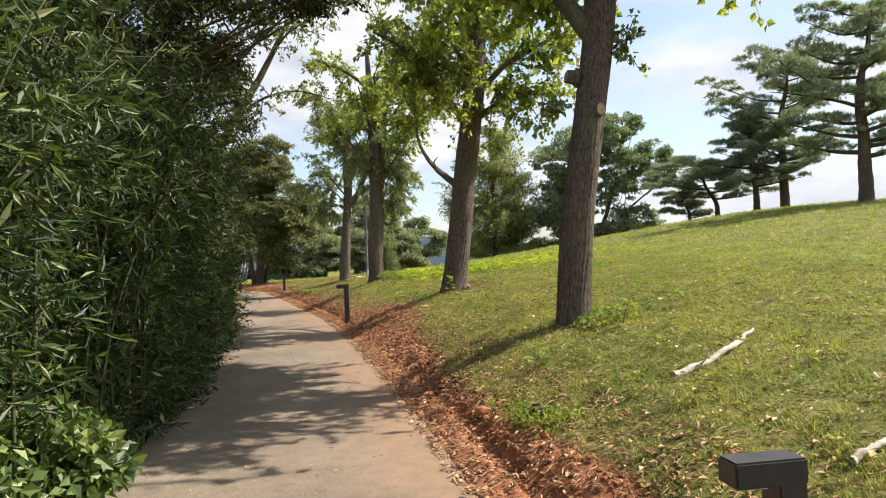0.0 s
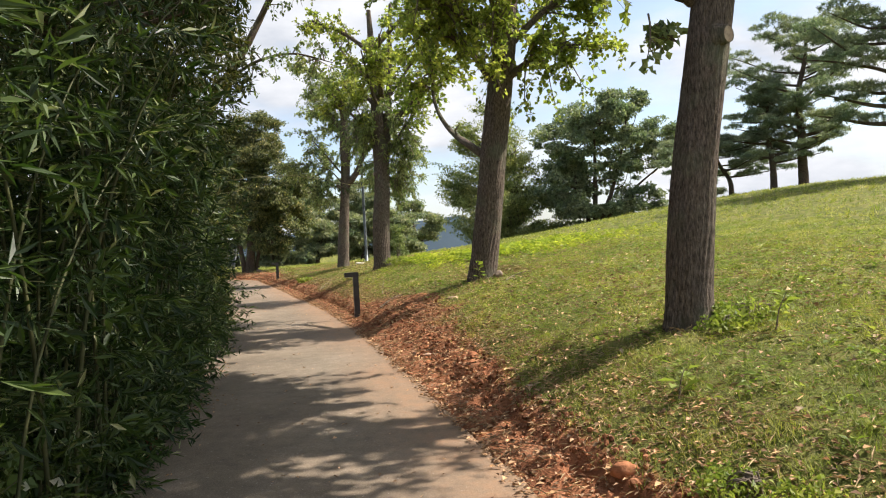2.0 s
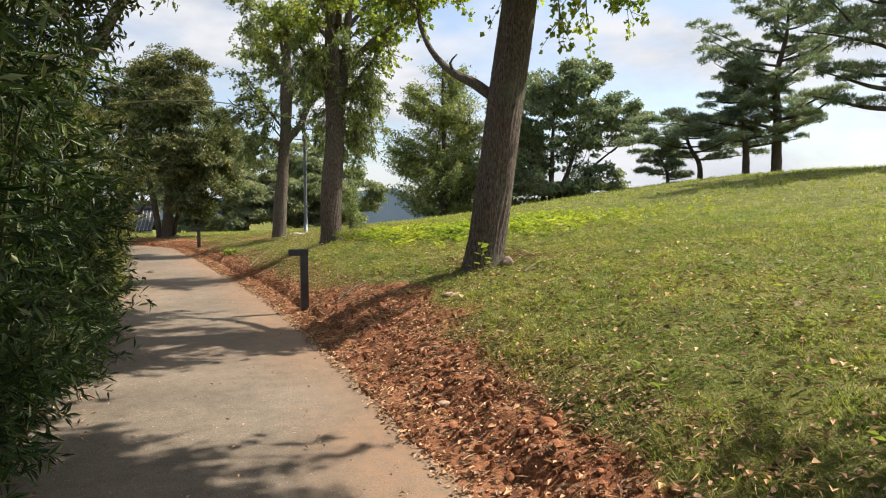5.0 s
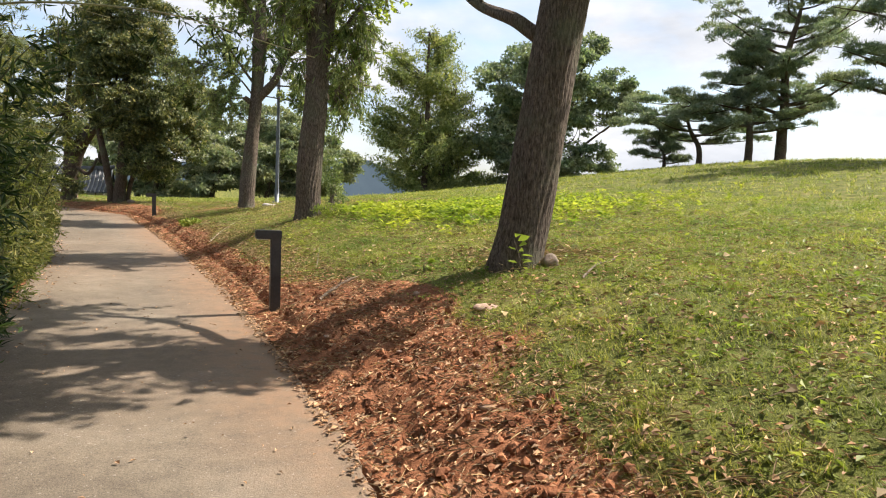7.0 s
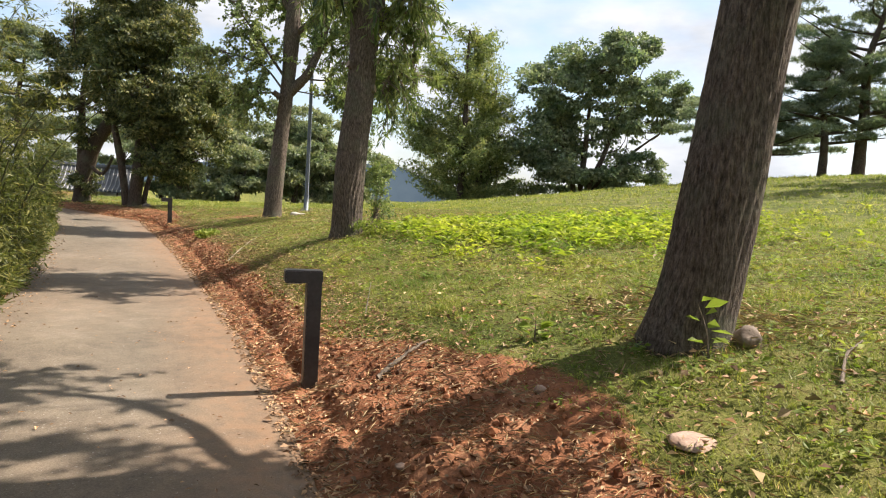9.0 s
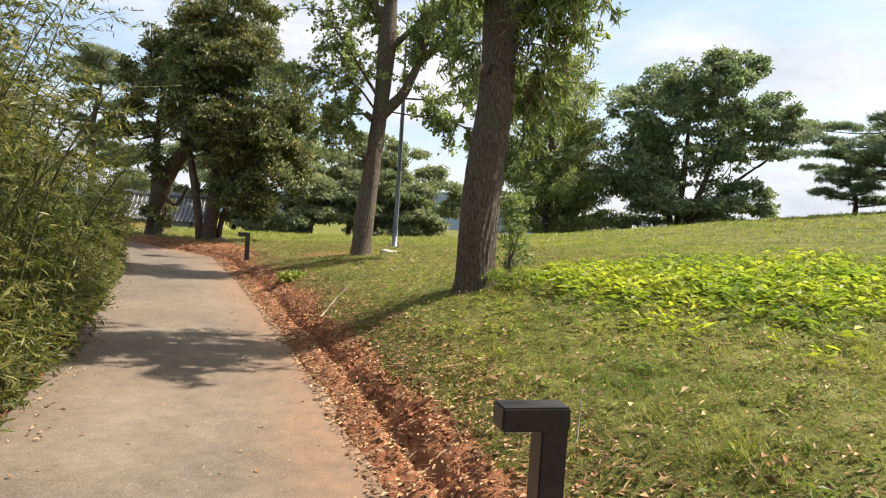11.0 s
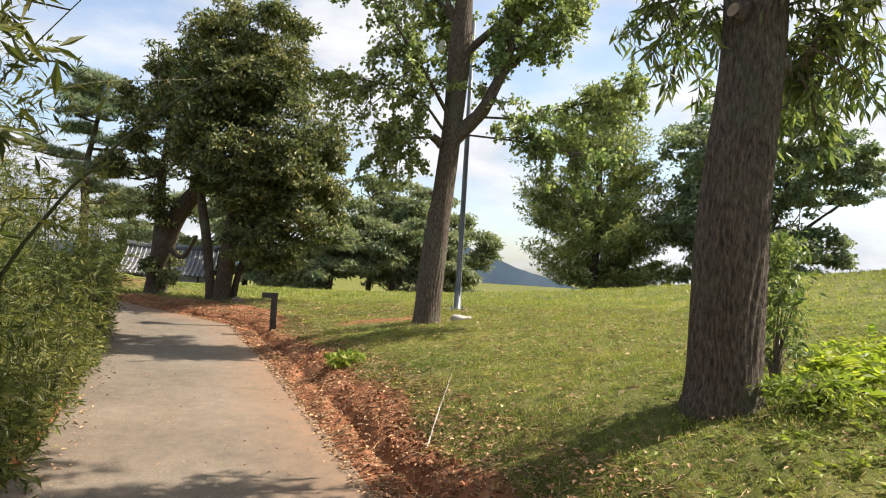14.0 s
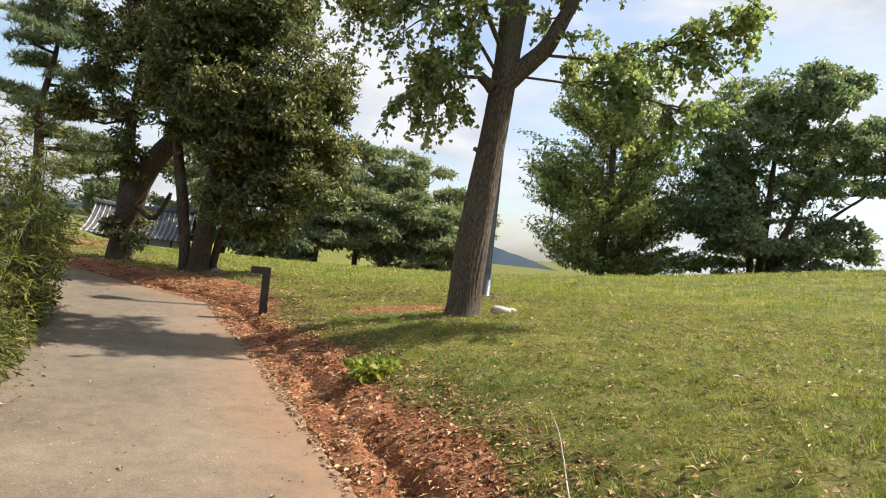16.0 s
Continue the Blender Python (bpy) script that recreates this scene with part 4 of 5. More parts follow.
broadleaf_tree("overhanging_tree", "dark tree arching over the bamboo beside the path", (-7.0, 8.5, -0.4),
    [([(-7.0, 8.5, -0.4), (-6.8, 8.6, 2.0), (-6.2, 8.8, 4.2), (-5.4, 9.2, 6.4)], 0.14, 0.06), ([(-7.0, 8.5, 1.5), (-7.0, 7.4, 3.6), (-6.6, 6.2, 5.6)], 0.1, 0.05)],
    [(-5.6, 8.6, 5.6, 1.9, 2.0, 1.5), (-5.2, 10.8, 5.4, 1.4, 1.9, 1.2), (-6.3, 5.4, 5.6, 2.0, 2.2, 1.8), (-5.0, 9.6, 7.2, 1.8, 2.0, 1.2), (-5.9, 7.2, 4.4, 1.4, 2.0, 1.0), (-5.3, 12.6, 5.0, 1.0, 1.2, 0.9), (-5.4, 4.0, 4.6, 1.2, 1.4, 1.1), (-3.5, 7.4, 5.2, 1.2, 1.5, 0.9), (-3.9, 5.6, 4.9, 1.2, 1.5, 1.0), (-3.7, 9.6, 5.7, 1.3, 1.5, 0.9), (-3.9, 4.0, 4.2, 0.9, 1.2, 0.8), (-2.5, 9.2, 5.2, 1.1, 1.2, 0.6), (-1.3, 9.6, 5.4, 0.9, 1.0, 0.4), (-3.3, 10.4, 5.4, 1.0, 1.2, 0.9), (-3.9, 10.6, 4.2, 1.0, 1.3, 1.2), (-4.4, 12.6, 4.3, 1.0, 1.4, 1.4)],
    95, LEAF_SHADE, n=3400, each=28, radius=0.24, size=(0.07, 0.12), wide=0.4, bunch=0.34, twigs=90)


# ---- bamboo along the path ----
def bamboo_clump(x, y, height, seed, culms=6, lean=0.5, dense=1.0, leaf=None):
    """Culms that arch over from one foot, with sprays of narrow leaves."""
    rng = np.random.default_rng(seed)
    z = at_ground(x, y)
    tall = height > 3
    root = thing("bamboo_clump", (x, y, z), "tall dense green bamboo overhanging the path edge" if tall else "low green bamboo thicket beside the path", "bamboo", "bamboo hedge along the path")
    P, D, wood = [], [], []
    for _ in range(culms):
        f = np.array([x + rng.normal() * 0.25, y + rng.normal() * 0.3, z - 0.05])
        f[0] = min(f[0], float(edge(f[1]) - breadth(f[1])) - 0.1)
        h = height * rng.uniform(0.7, 1.1)
        bow = np.array([lean * rng.uniform(0.1, 1.0) * min(h, 3.5) * 0.32, rng.normal() * 0.18 * h, 0])
        s = np.linspace(0, 1, 11)[:, None]
        B = f + np.array([0, 0, h]) * (s - 0.12 * s**3) + bow * s**2.2
        r = rng.uniform(0.008, 0.014) * (1 + 0.08 * h)
        V, F = tube(B, [r, r * 0.9, r * 0.6, r * 0.2], 4)
        part("culm", V, F, CULM, root, smooth=True)
        for q in np.arange(0.04, 1.0, 0.11 / h / dense * 2.2):
            q = min(q + rng.uniform(0, 0.02), 0.99)
            k = min(int(q * 10), 9)
            o = B[k] + (B[k + 1] - B[k]) * (q * 10 - k)
            for _ in range(2):
                g = rng.uniform(0, 6.28)
                way = np.array([math.cos(g), math.sin(g), rng.uniform(-0.1, 0.6)])
                ln = rng.uniform(0.25, 0.62)
                m = 14
                v = rng.uniform(0.25, 1.0, m)[:, None]
                P.append(o + way * ln * v - np.array([0, 0, 0.3 * ln]) * v**2)
                D.append(unit(rng.normal(size=(m, 3)) * 0.75 + way * 0.9 - [0, 0, 0.45]))
                tip = o + way * ln
                if tip[0] < float(edge(tip[1]) - breadth(tip[1])) + 0.1 + 0.3 * min(max(tip[2], 0), 2.2):
                    wood.append((o, way * ln - np.array([0, 0, 0.3 * ln])))
    P, D = np.concatenate(P), np.concatenate(D)
    reach = edge(P[:, 1]) - breadth(P[:, 1]) + 0.1 + 0.75 * np.exp(-(((P[:, 1] - 11.3) / 1.6) ** 2)) + 0.3 * np.clip(P[:, 2], 0, 2.2) + 0.25 * lumps(P[:, 1], P[:, 2], 1.4, 21) - 0.1 * np.clip((P[:, 1] - 17) / 3, 0, 1) - 0.5 * np.exp(-(((P[:, 1] - 3.8) / 1.9) ** 2)) * (P[:, 2] < 0.95)
    keep = P[:, 0] < reach
    P, D = P[keep], D[keep]
    s = rng.uniform(0.07, 0.17, len(P)) * (1.0 if leaf is None else 0.72)
    O, W = np.array([w[0] for w in wood]), np.array([w[1] for w in wood])
    part("branchwork", *blades(O, W, unit(np.cross(W, rng.normal(size=W.shape))), np.ones(len(O)), np.full(len(O), 0.006)), CULM, root, stuff=True)
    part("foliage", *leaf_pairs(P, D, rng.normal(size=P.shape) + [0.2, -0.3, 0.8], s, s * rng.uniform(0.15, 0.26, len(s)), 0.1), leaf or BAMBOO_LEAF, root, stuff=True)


rng = np.random.default_rng(100)
k = 0
for y in np.arange(-0.5, 15.2, 0.62):
    for row in range(3):
        k += 1
        yy = y + rng.uniform(-0.2, 0.2)
        x = float(edge(yy) - breadth(yy)) - 0.35 - row * 0.85 + rng.uniform(-0.12, 0.12)
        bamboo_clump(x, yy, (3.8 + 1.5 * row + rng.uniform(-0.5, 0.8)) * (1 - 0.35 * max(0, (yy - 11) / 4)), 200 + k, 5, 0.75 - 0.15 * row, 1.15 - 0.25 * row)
for y in np.arange(15.4, 33, 0.75):
    for row in range(2):
        k += 1
        yy = y + rng.uniform(-0.25, 0.25)
        x = float(edge(yy) - breadth(yy)) - 0.45 - row * 0.85 + rng.uniform(-0.15, 0.15)
        bamboo_clump(x, yy, 1.75 + 1.3 * row + rng.uniform(-0.3, 0.4), 400 + k, 5, 0.35, 1.0 + 0.3 * row, BAMBOO_LIT)

for y in np.arange(15.8, 34, 0.9):
    k += 1
    x = float(edge(y) - breadth(y)) - 2.2 + rng.uniform(-0.3, 0.3)
    bamboo_clump(x, y, 4.8 + rng.uniform(-0.8, 0.8), 600 + k, 5, 0.6, 0.9, BAMBOO_LIT)
for y in np.concatenate([np.arange(16.4, 23.6, 0.75), np.arange(16.8, 21.5, 0.6)]):
    k += 1
    x = float(edge(y) - breadth(y)) - 1.35 + rng.uniform(-0.2, 0.2)
    bamboo_clump(x, y, 5.9 - 0.15 * (y - 16) + rng.uniform(-0.5, 0.5), 680 + k, 5, 0.95, 0.95, BAMBOO_LIT)

for y in np.arange(18.4, 20.8, 0.36):
    k += 1
    x = float(edge(y) - breadth(y)) - 0.5 + rng.uniform(-0.2, 0.1)
    bamboo_clump(x, y, 4.1 + rng.uniform(-0.5, 0.6), 900 + k, 2, 1.3, 1.25, BAMBOO_LIT)

for x, y, h in [(-9.3, 29.2, 2.2), (-9.6, 30.0, 2.1), (-10.0, 30.8, 1.9), (-10.6, 31.6, 1.8), (-9.9, 29.4, 2.8), (-10.5, 30.6, 2.7), (-11.4, 32.2, 2.0), (-11.2, 31.2, 2.6), (-8.9, 28.3, 2.3), (-12.2, 33.0, 1.6)]:
    k += 1
    bamboo_clump(x, y, h, 760 + k, 6, 0.3, 1.2, BAMBOO_LIT)

for y in np.arange(5.0, 32.5, 0.55):
    k += 1
    yy = y + rng.uniform(-0.2, 0.2)
    x = float(edge(yy) - breadth(yy)) - (0.45 if yy < 8 else 0.2) + rng.uniform(-0.1, 0.05)
    bamboo_clump(x, yy, rng.uniform(0.7, 1.25) * (1.3 if 8.5 < yy < 13.5 else 1.0), 800 + k, 7, 1.9 if 8.8 < yy < 13.5 else (0.6 if yy < 15 else 0.25), 1.5, BAMBOO_LEAF if yy < 14.5 else BAMBOO_LIT)


# a single bent cane that reaches over the path, and thin canes beyond
def bent_cane(points, r, seed, label):
    rng = np.random.default_rng(seed)
    p0 = points[0]
    root = thing("bent_bamboo_cane", p0, label, "bamboo")
    B = bent(points, 40)
    part("culm", *tube(B, [r, r * 0.8, r * 0.3], 7), CANE, root, smooth=True)
    P, D = [], []
    for q in rng.uniform(0.45, 1.0, 26):
        o = B[int(q * 39)]
        way = unit(rng.normal(size=3) + [0, 0, -0.5])
        v = rng.uniform(0.1, 1, 6)[:, None] * 0.3
        P.append(o + way * v)
        D.append(unit(rng.normal(size=(6, 3)) + way - [0, 0, 0.5]))
    P, D = np.concatenate(P), np.concatenate(D)
    s = rng.uniform(0.08, 0.15, len(P))
    part("foliage", *leaf_pairs(P, D, rng.normal(size=P.shape) + [0, 0, 0.8], s, s * 0.15), BAMBOO_LEAF, root, stuff=True)


bent_cane([(-6.0, 13.6, -0.1), (-5.6, 13.7, 1.6), (-4.6, 13.8, 2.65), (-3.2, 13.9, 2.85), (-1.9, 14.0, 2.6)], 0.013, 501, "yellowed bamboo cane bowed level across the path")
bent_cane([(-6.2, 14.0, -0.1), (-5.8, 14.1, 2.2), (-4.9, 14.3, 3.1), (-3.6, 14.5, 2.9)], 0.01, 502, "thin bamboo cane bowed over the path edge")
bent_cane([(-9.6, 24.5, 0.0), (-9.3, 24.6, 2.2), (-8.4, 24.8, 3.4), (-7.0, 25.0, 3.7)], 0.011, 503, "thin bamboo cane bowed over the path edge")


# ---- shrub at the path's corner ----
def shrub(x, y, r, h, seed, label, leaf, n=260, size=(0.06, 0.11), wide=0.62):
    rng = np.random.default_rng(seed)
    z = at_ground(x, y)
    root = thing("shrub", (x, y, z), label, "shrub")
    lobes = [(x + rng.uniform(-0.5, 0.5) * r, y + rng.uniform(-0.6, 0.6) * r, z + h * q, r * 0.65, r * 0.7, h * 0.3) for q in (0.25, 0.45, 0.6, 0.72)]
    leaves, C = clumps(lobes, rng, n, 16, 0.15, size, wide, 0.8, 0.4)
    part("stemwork", *joined([tube(bent([(x, y, z - 0.03), ((x + c[0]) / 2, (y + c[1]) / 2, (z + c[2]) / 2 + 0.1), c], 5), [0.007, 0.003], 4) for c in C[:30]]), TWIG, root, stuff=True)
    part("foliage", *leaves, leaf, root, stuff=True)


for k, (x, y, r, h) in enumerate([(-2.72, 4.5, 0.5, 0.8), (-2.45, 3.4, 0.45, 0.7), (-3.1, 5.5, 0.5, 0.75), (-3.1, 3.9, 0.6, 1.0), (-3.4, 6.6, 0.45, 0.65), (-3.62, 7.6, 0.4, 0.5), (-2.15, 2.2, 0.45, 0.6), (-2.25, 3.0, 0.42, 0.85), (-2.4, 3.9, 0.42, 0.8), (-2.15, 2.6, 0.4, 0.7)]):
    shrub(x, y, r, h, 521 + k, "leafy shrub with pale leaf undersides at the path edge", SHRUB_LEAF, 260, (0.055, 0.105), 0.68)
shrub(-1.78, 22.45, 0.34, 1.25, 531, "thin weedy shrub at the foot of a tree", LEAF_MID, 80, (0.05, 0.09), 0.35)
shrub(-1.7, 21.95, 0.35, 0.16, 536, "low weeds at the foot of a tree", LOW_WEED, 46, (0.04, 0.08), 0.4)
shrub(2.1, 8.1, 0.35, 0.1, 532, "low weeds at the foot of a tree", LOW_WEED, 34, (0.03, 0.07))
shrub(1.8, 7.95, 0.25, 0.09, 533, "low weeds at the foot of a tree", LOW_WEED, 26, (0.03, 0.07))
shrub(0.75, 5.3, 0.3, 0.1, 534, "low green weeds on the edge of the soil", LOW_WEED, 60, (0.02, 0.045))
shrub(-5.3, 26.75, 0.2, 0.08, 535, "low broad-leaved weed on the lawn", LOW_WEED, 14, (0.07, 0.12))


# ---- bollard lights, lamp ----
def box(cx, cy, cz, sx, sy, sz, bevel=0.006):
    bm = bmesh.new()
    bmesh.ops.create_cube(bm, size=1.0)
    bmesh.ops.scale(bm, vec=(sx, sy, sz), verts=bm.verts)
    bmesh.ops.bevel(bm, geom=bm.edges[:], offset=bevel, segments=2, affect="EDGES")
    bmesh.ops.translate(bm, vec=(cx, cy, cz), verts=bm.verts)
    bm.verts.index_update()
    V = np.array([v.co[:] for v in bm.verts])
    quads = [[v.index for v in f.verts] for f in bm.faces if len(f.verts) == 4]
    tris = [[v.index for v in f.verts] for f in bm.faces if len(f.verts) == 3]
    bm.free()
    return V, [np.array(quads)] + ([np.array(tris)] if tris else [])


def bollard_light(x, y, turn, z, height=0.84):
    root = thing("bollard_light", (0, 0, 0), "square dark bronze bollard light with its head over the path", "bollard light", "bollard lights along the path")
    part("post", *box(0, 0, height / 2 - 0.1, 0.115, 0.125, height + 0.2 - 0.012), METAL, root)
    head = part("head", *box(-0.085, 0, height - 0.05, 0.295, 0.132, 0.1, 0.008), METAL, root)
    part("lens", *box(-0.15, 0, height - 0.103, 0.12, 0.09, 0.012, 0.003), LENS, head, "frosted lens under the head")
    root.matrix_world = pose(x, y, z, 0, 0, turn)
    return root


bollard_light(1.27, 2.62, 8, -0.14)
bollard_light(-2.37, 16.4, 12, 0.2)
bollard_light(-7.2, 30.6, 14, 0.31)


def lamp_post(x, y, height):
    z = at_ground(x, y)
    root = thing("lamp_post", (x, y, z), "tall grey steel lamp post with a lantern on a side arm", "lamp post")
    part("pole", *tube([(x, y, z), (x, y, z + 0.5), (x, y, z + 0.52), (x, y, z + height * 0.5), (x, y, z + height)], [0.075, 0.075, 0.06, 0.055, 0.048], 16), STEEL, root, smooth=True)
    part("cable_duct", *box(x + 0.03, y - 0.075, z + height * 0.35, 0.03, 0.02, height * 0.6, 0.004), STEEL, root)
    part("base_plate", *box(x, y, z + 0.02, 0.32, 0.32, 0.03), STEEL, root)
    for q in range(4):
        part("bolt", *tube([(x + (-1) ** q * 0.12, y + (-1) ** (q // 2) * 0.12, z + 0.02), (x + (-1) ** q * 0.12, y + (-1) ** (q // 2) * 0.12, z + 0.09)], [0.012, 0.012], 6), STEEL, root)
    part("concrete_footing", *box(x, y, z - 0.05, 0.5, 0.5, 0.12, 0.02), STONE, root, "pale concrete footing")
    zt = z + height - 0.35
    part("arm", *tube(bent([(x, y, zt), (x - 0.35, y, zt + 0.22), (x - 0.68, y, zt + 0.05)], 12), [0.025, 0.02], 8), STEEL, root, smooth=True)
    lx = x - 0.68
    lantern = part("lantern", *tube([(lx, y, zt + 0.1), (lx, y, zt + 0.06), (lx, y, zt - 0.02), (lx, y, zt - 0.06)], [0.02, 0.06, 0.2, 0.21], 6), STEEL, root)
    part("glass", *tube([(lx, y, zt - 0.06), (lx, y, zt - 0.25), (lx, y, zt - 0.42)], [0.17, 0.15, 0.11], 6), LENS, lantern, "milky lantern glass")
    part("finial", *tube([(lx, y, zt + 0.1), (lx, y, zt + 0.25)], [0.02, 0.006], 6), STEEL, lantern)


lamp_post(-3.62, 32.3, 6.4)


# ---- fallen wood, stones ----
def fallen_branch(points, r0, r1, seed, label, knots=2, material=None):
    rng = np.random.default_rng(seed)
    pts = [(x, y, at_ground(x, y) + h) for x, y, h in points]
    root = thing("fallen_branch", pts[0], label, "branch")
    B = bent(pts, 24) + rng.normal(size=(24, 3)) * r0 * 0.18
    part("wood", *tube(B, [r0, (r0 + r1) / 2, r1], 10, lambda th, s: 1 + 0.12 * np.sin(3 * th + 9 * s) + 0.1 * np.sin(17 * s)), material or DEAD_WOOD, root, smooth=True)
    for _ in range(knots):
        o = B[rng.integers(4, 20)]
        w = unit(rng.normal(size=3) + [0, 0, 0.6])
        part("snag", *tube([o, o + w * r0 * 1.5, o + w * r0 * 3.5], [r0 * 0.45, r0 * 0.3, r0 * 0.12], 6), material or DEAD_WOOD, root)


fallen_branch([(1.74, 5.27, 0.025), (1.98, 5.34, 0.025), (2.2, 5.45, 0.035), (2.5, 5.8, 0.025), (2.76, 6.1, 0.035)], 0.03, 0.016, 601, "pale bleached broken branch lying on the lawn", 3)
fallen_branch([(1.92, 3.27, 0.03), (2.1, 3.33, 0.03), (2.35, 3.4, 0.03)], 0.02, 0.012, 602, "short pale stick lying on the lawn", 1)
fallen_branch([(-1.84, 15.95, 0.03), (-1.7, 16.05, 0.05), (-1.55, 16.2, 0.06), (-1.42, 16.36, 0.03)], 0.02, 0.009, 603, "crooked brown stick lying on the soil", 2, TWIG)
fallen_branch([(-4.26, 23.15, 0.02), (-4.15, 23.9, 0.04), (-4.05, 24.6, 0.04), (-4.0, 25.1, 0.02)], 0.006, 0.003, 604, "long thin straw-coloured stalk lying on the verge", 0)
fallen_branch([(-1.92, 17.7, 0.01), (-1.9, 17.75, 0.16), (-1.88, 17.8, 0.28)], 0.006, 0.003, 605, "pale dry stalk standing in the grass", 0)
fallen_branch([(0.55, 14.2, 0.02), (0.8, 14.5, 0.05), (1.1, 14.75, 0.03)], 0.012, 0.005, 606, "dry twig beside a tree foot", 2, TWIG)


def stone(x, y, r, seed, label, material=None, flat=0.6):
    rng = np.random.default_rng(seed)
    bm = bmesh.new()
    bmesh.ops.create_icosphere(bm, subdivisions=3 if r > 0.062 else 2, radius=1.0)
    a = rng.normal(size=(6, 3))
    for v in bm.verts:
        c = np.array(v.co)
        v.co *= r * (1 + 0.14 * np.sin(a[:3] @ c * 2.2).sum() / 1.5 + 0.04 * np.sin(a[3:] @ c * 7).sum())
        v.co.z *= flat
    V = np.array([v.co[:] for v in bm.verts]) + [x, y, at_ground(x, y) + r * flat * 0.35]
    F = np.array([[v.index for v in f.verts] for f in bm.faces])
    bm.free()
    return tagged(part("stone", V, F, material or ROCK, smooth=True), label, "stone")


stone(0.5, 15.02, 0.095, 611, "earthy brown stone beside a tree foot", ROCK, 0.9)
stone(-0.42, 13.95, 0.13, 612, "flat earth-stained stone bedded in the grass", PINK_STONE, 0.22)
stone_rng = np.random.default_rng(640)
for k in range(14):
    y = stone_rng.uniform(8.0, 15.2)
    x = float(edge(y)) + 0.2 + stone_rng.random() * (soil_width(y) - 0.15)
    stone(x, y, 0.022 + 0.03 * stone_rng.random() ** 2, 641 + k, "rough pinkish stone in the dug red soil", PINK_STONE, stone_rng.uniform(0.35, 0.6))
stone(-3.72, 29.75, 0.15, 613, "pale stone at the foot of a tree", STONE, 0.55)
stone(-3.55, 29.9, 0.1, 614, "pale stone at the foot of a tree", STONE, 0.5)
stone(-8.9, 34.3, 0.14, 615, "brown stone beside the evergreen", ROCK, 0.7)
stone(-0.35, 9.9, 0.07, 616, "small brown stone in the soil strip", CLOD, 0.6)
stone(0.3, 6.1, 0.08, 617, "small brown stone in the soil strip", CLOD, 0.6)


# young sapling with broad leaves at a tree foot
def sapling(x, y, h, seed, label, lean=(0, 0)):
    rng = np.random.default_rng(seed)
    z = at_ground(x, y)
    root = thing("sapling", (x, y, z), label, "plant")
    S = bent([(x, y, z), (x + lean[0] * 0.4, y + lean[1] * 0.4, z + h * 0.6), (x + lean[0], y + lean[1], z + h)], 9)
    part("stem", *tube(S, [0.008, 0.003], 5), TWIG, root)
    for k in range(9):
        o = S[2 + k * 6 // 8]
        g = rng.uniform(0, 6.28)
        D = np.array([[math.cos(g), math.sin(g), 0.25 + rng.uniform(-0.3, 0.3)]])
        V, F = leaf_pairs(o[None] + D * 0.03, D, np.array([[0, 0, 1.0]]) + rng.normal(size=(1, 3)) * 0.3, rng.uniform(0.1, 0.15, 1), rng.uniform(0.07, 0.1, 1))
        part("leaf", V, F, LOW_WEED, root)


sapling(0.15, 14.85, 0.34, 621, "young sapling with broad light green leaves at a tree foot", (-0.08, 0.05))
sapling(1.95, 7.5, 0.3, 622, "young sapling with broad light green leaves at a tree foot", (0.1, 0.0))
sapling(0.86, 6.7, 0.2, 623, "small broad-leaved weed with a pale leaf on the slope", (0.05, 0.02))
sapling(-0.7, 15.8, 0.16, 624, "small broad-leaved weed on the slope")


# ---- tiled house beyond the bend ----
def tiled_house(x, y, z, turn):
    root = thing("tiled_house", (0, 0, 0), "low house with a grey curved-tile roof behind the trees", "house")
    part("wall", *box(0, 0, 0.9, 9.0, 4.6, 2.2, 0.02), PLASTER, root, "pale plaster wall")
    n = 21
    for side in (-1, 1):
        Y = np.array([0, 0.9, 1.9, 3.2])
        Z = np.array([3.9, 3.1, 2.5, 2.05])
        V, F = [], []
        for px in (-5.4, 5.4):
            for off in (0, -0.12):
                V += [(px, side * q, h + off + 0.02 * abs(px)) for q, h in zip(Y, Z)]
        V = np.array(V)
        for k in range(3):
            F += [(k, k + 1, 8 + k + 1, 8 + k), (4 + k, 4 + k + 1, 12 + k + 1, 12 + k), (k, k + 1, 4 + k + 1, 4 + k), (8 + k, 8 + k + 1, 12 + k + 1, 12 + k)]
        F.append((3, 7, 15, 11))
        slope = part("roof_slope", V, np.array(F), TILE, root)
        for k in range(n):
            px = -5.3 + k * 10.6 / (n - 1)
            P = [(px, side * q, h + 0.03 + 0.02 * abs(px)) for q, h in zip(Y, Z)]
            part("rib", *tube(bent(P, 9), [0.085, 0.085], 8), LIMED, slope)
            part("tile_end", *tube([(px, side * 3.19, 2.09 + 0.02 * abs(px)), (px, side * 3.23, 2.08 + 0.02 * abs(px))], [0.085, 0.08], 8), PLASTER, slope, "white-limed tile end")
    part("ridge", *tube([(-5.6, 0, 4.25), (-4, 0, 4.08), (0, 0, 4.0), (4, 0, 4.08), (5.6, 0, 4.25)], [0.2, 0.2], 8), TILE, root)
    for px in (-3.6, -1.2, 1.2, 3.6):
        part("timber_post", *box(px, -2.33, 0.95, 0.18, 0.1, 2.2, 0.01), TIMBER, root)
    root.matrix_world = pose(x, y, z, 0, 0, turn) @ Matrix.Diagonal((0.48, 0.8, 0.8, 1))


tiled_house(-19.4, 58.5, -1.05, 10)

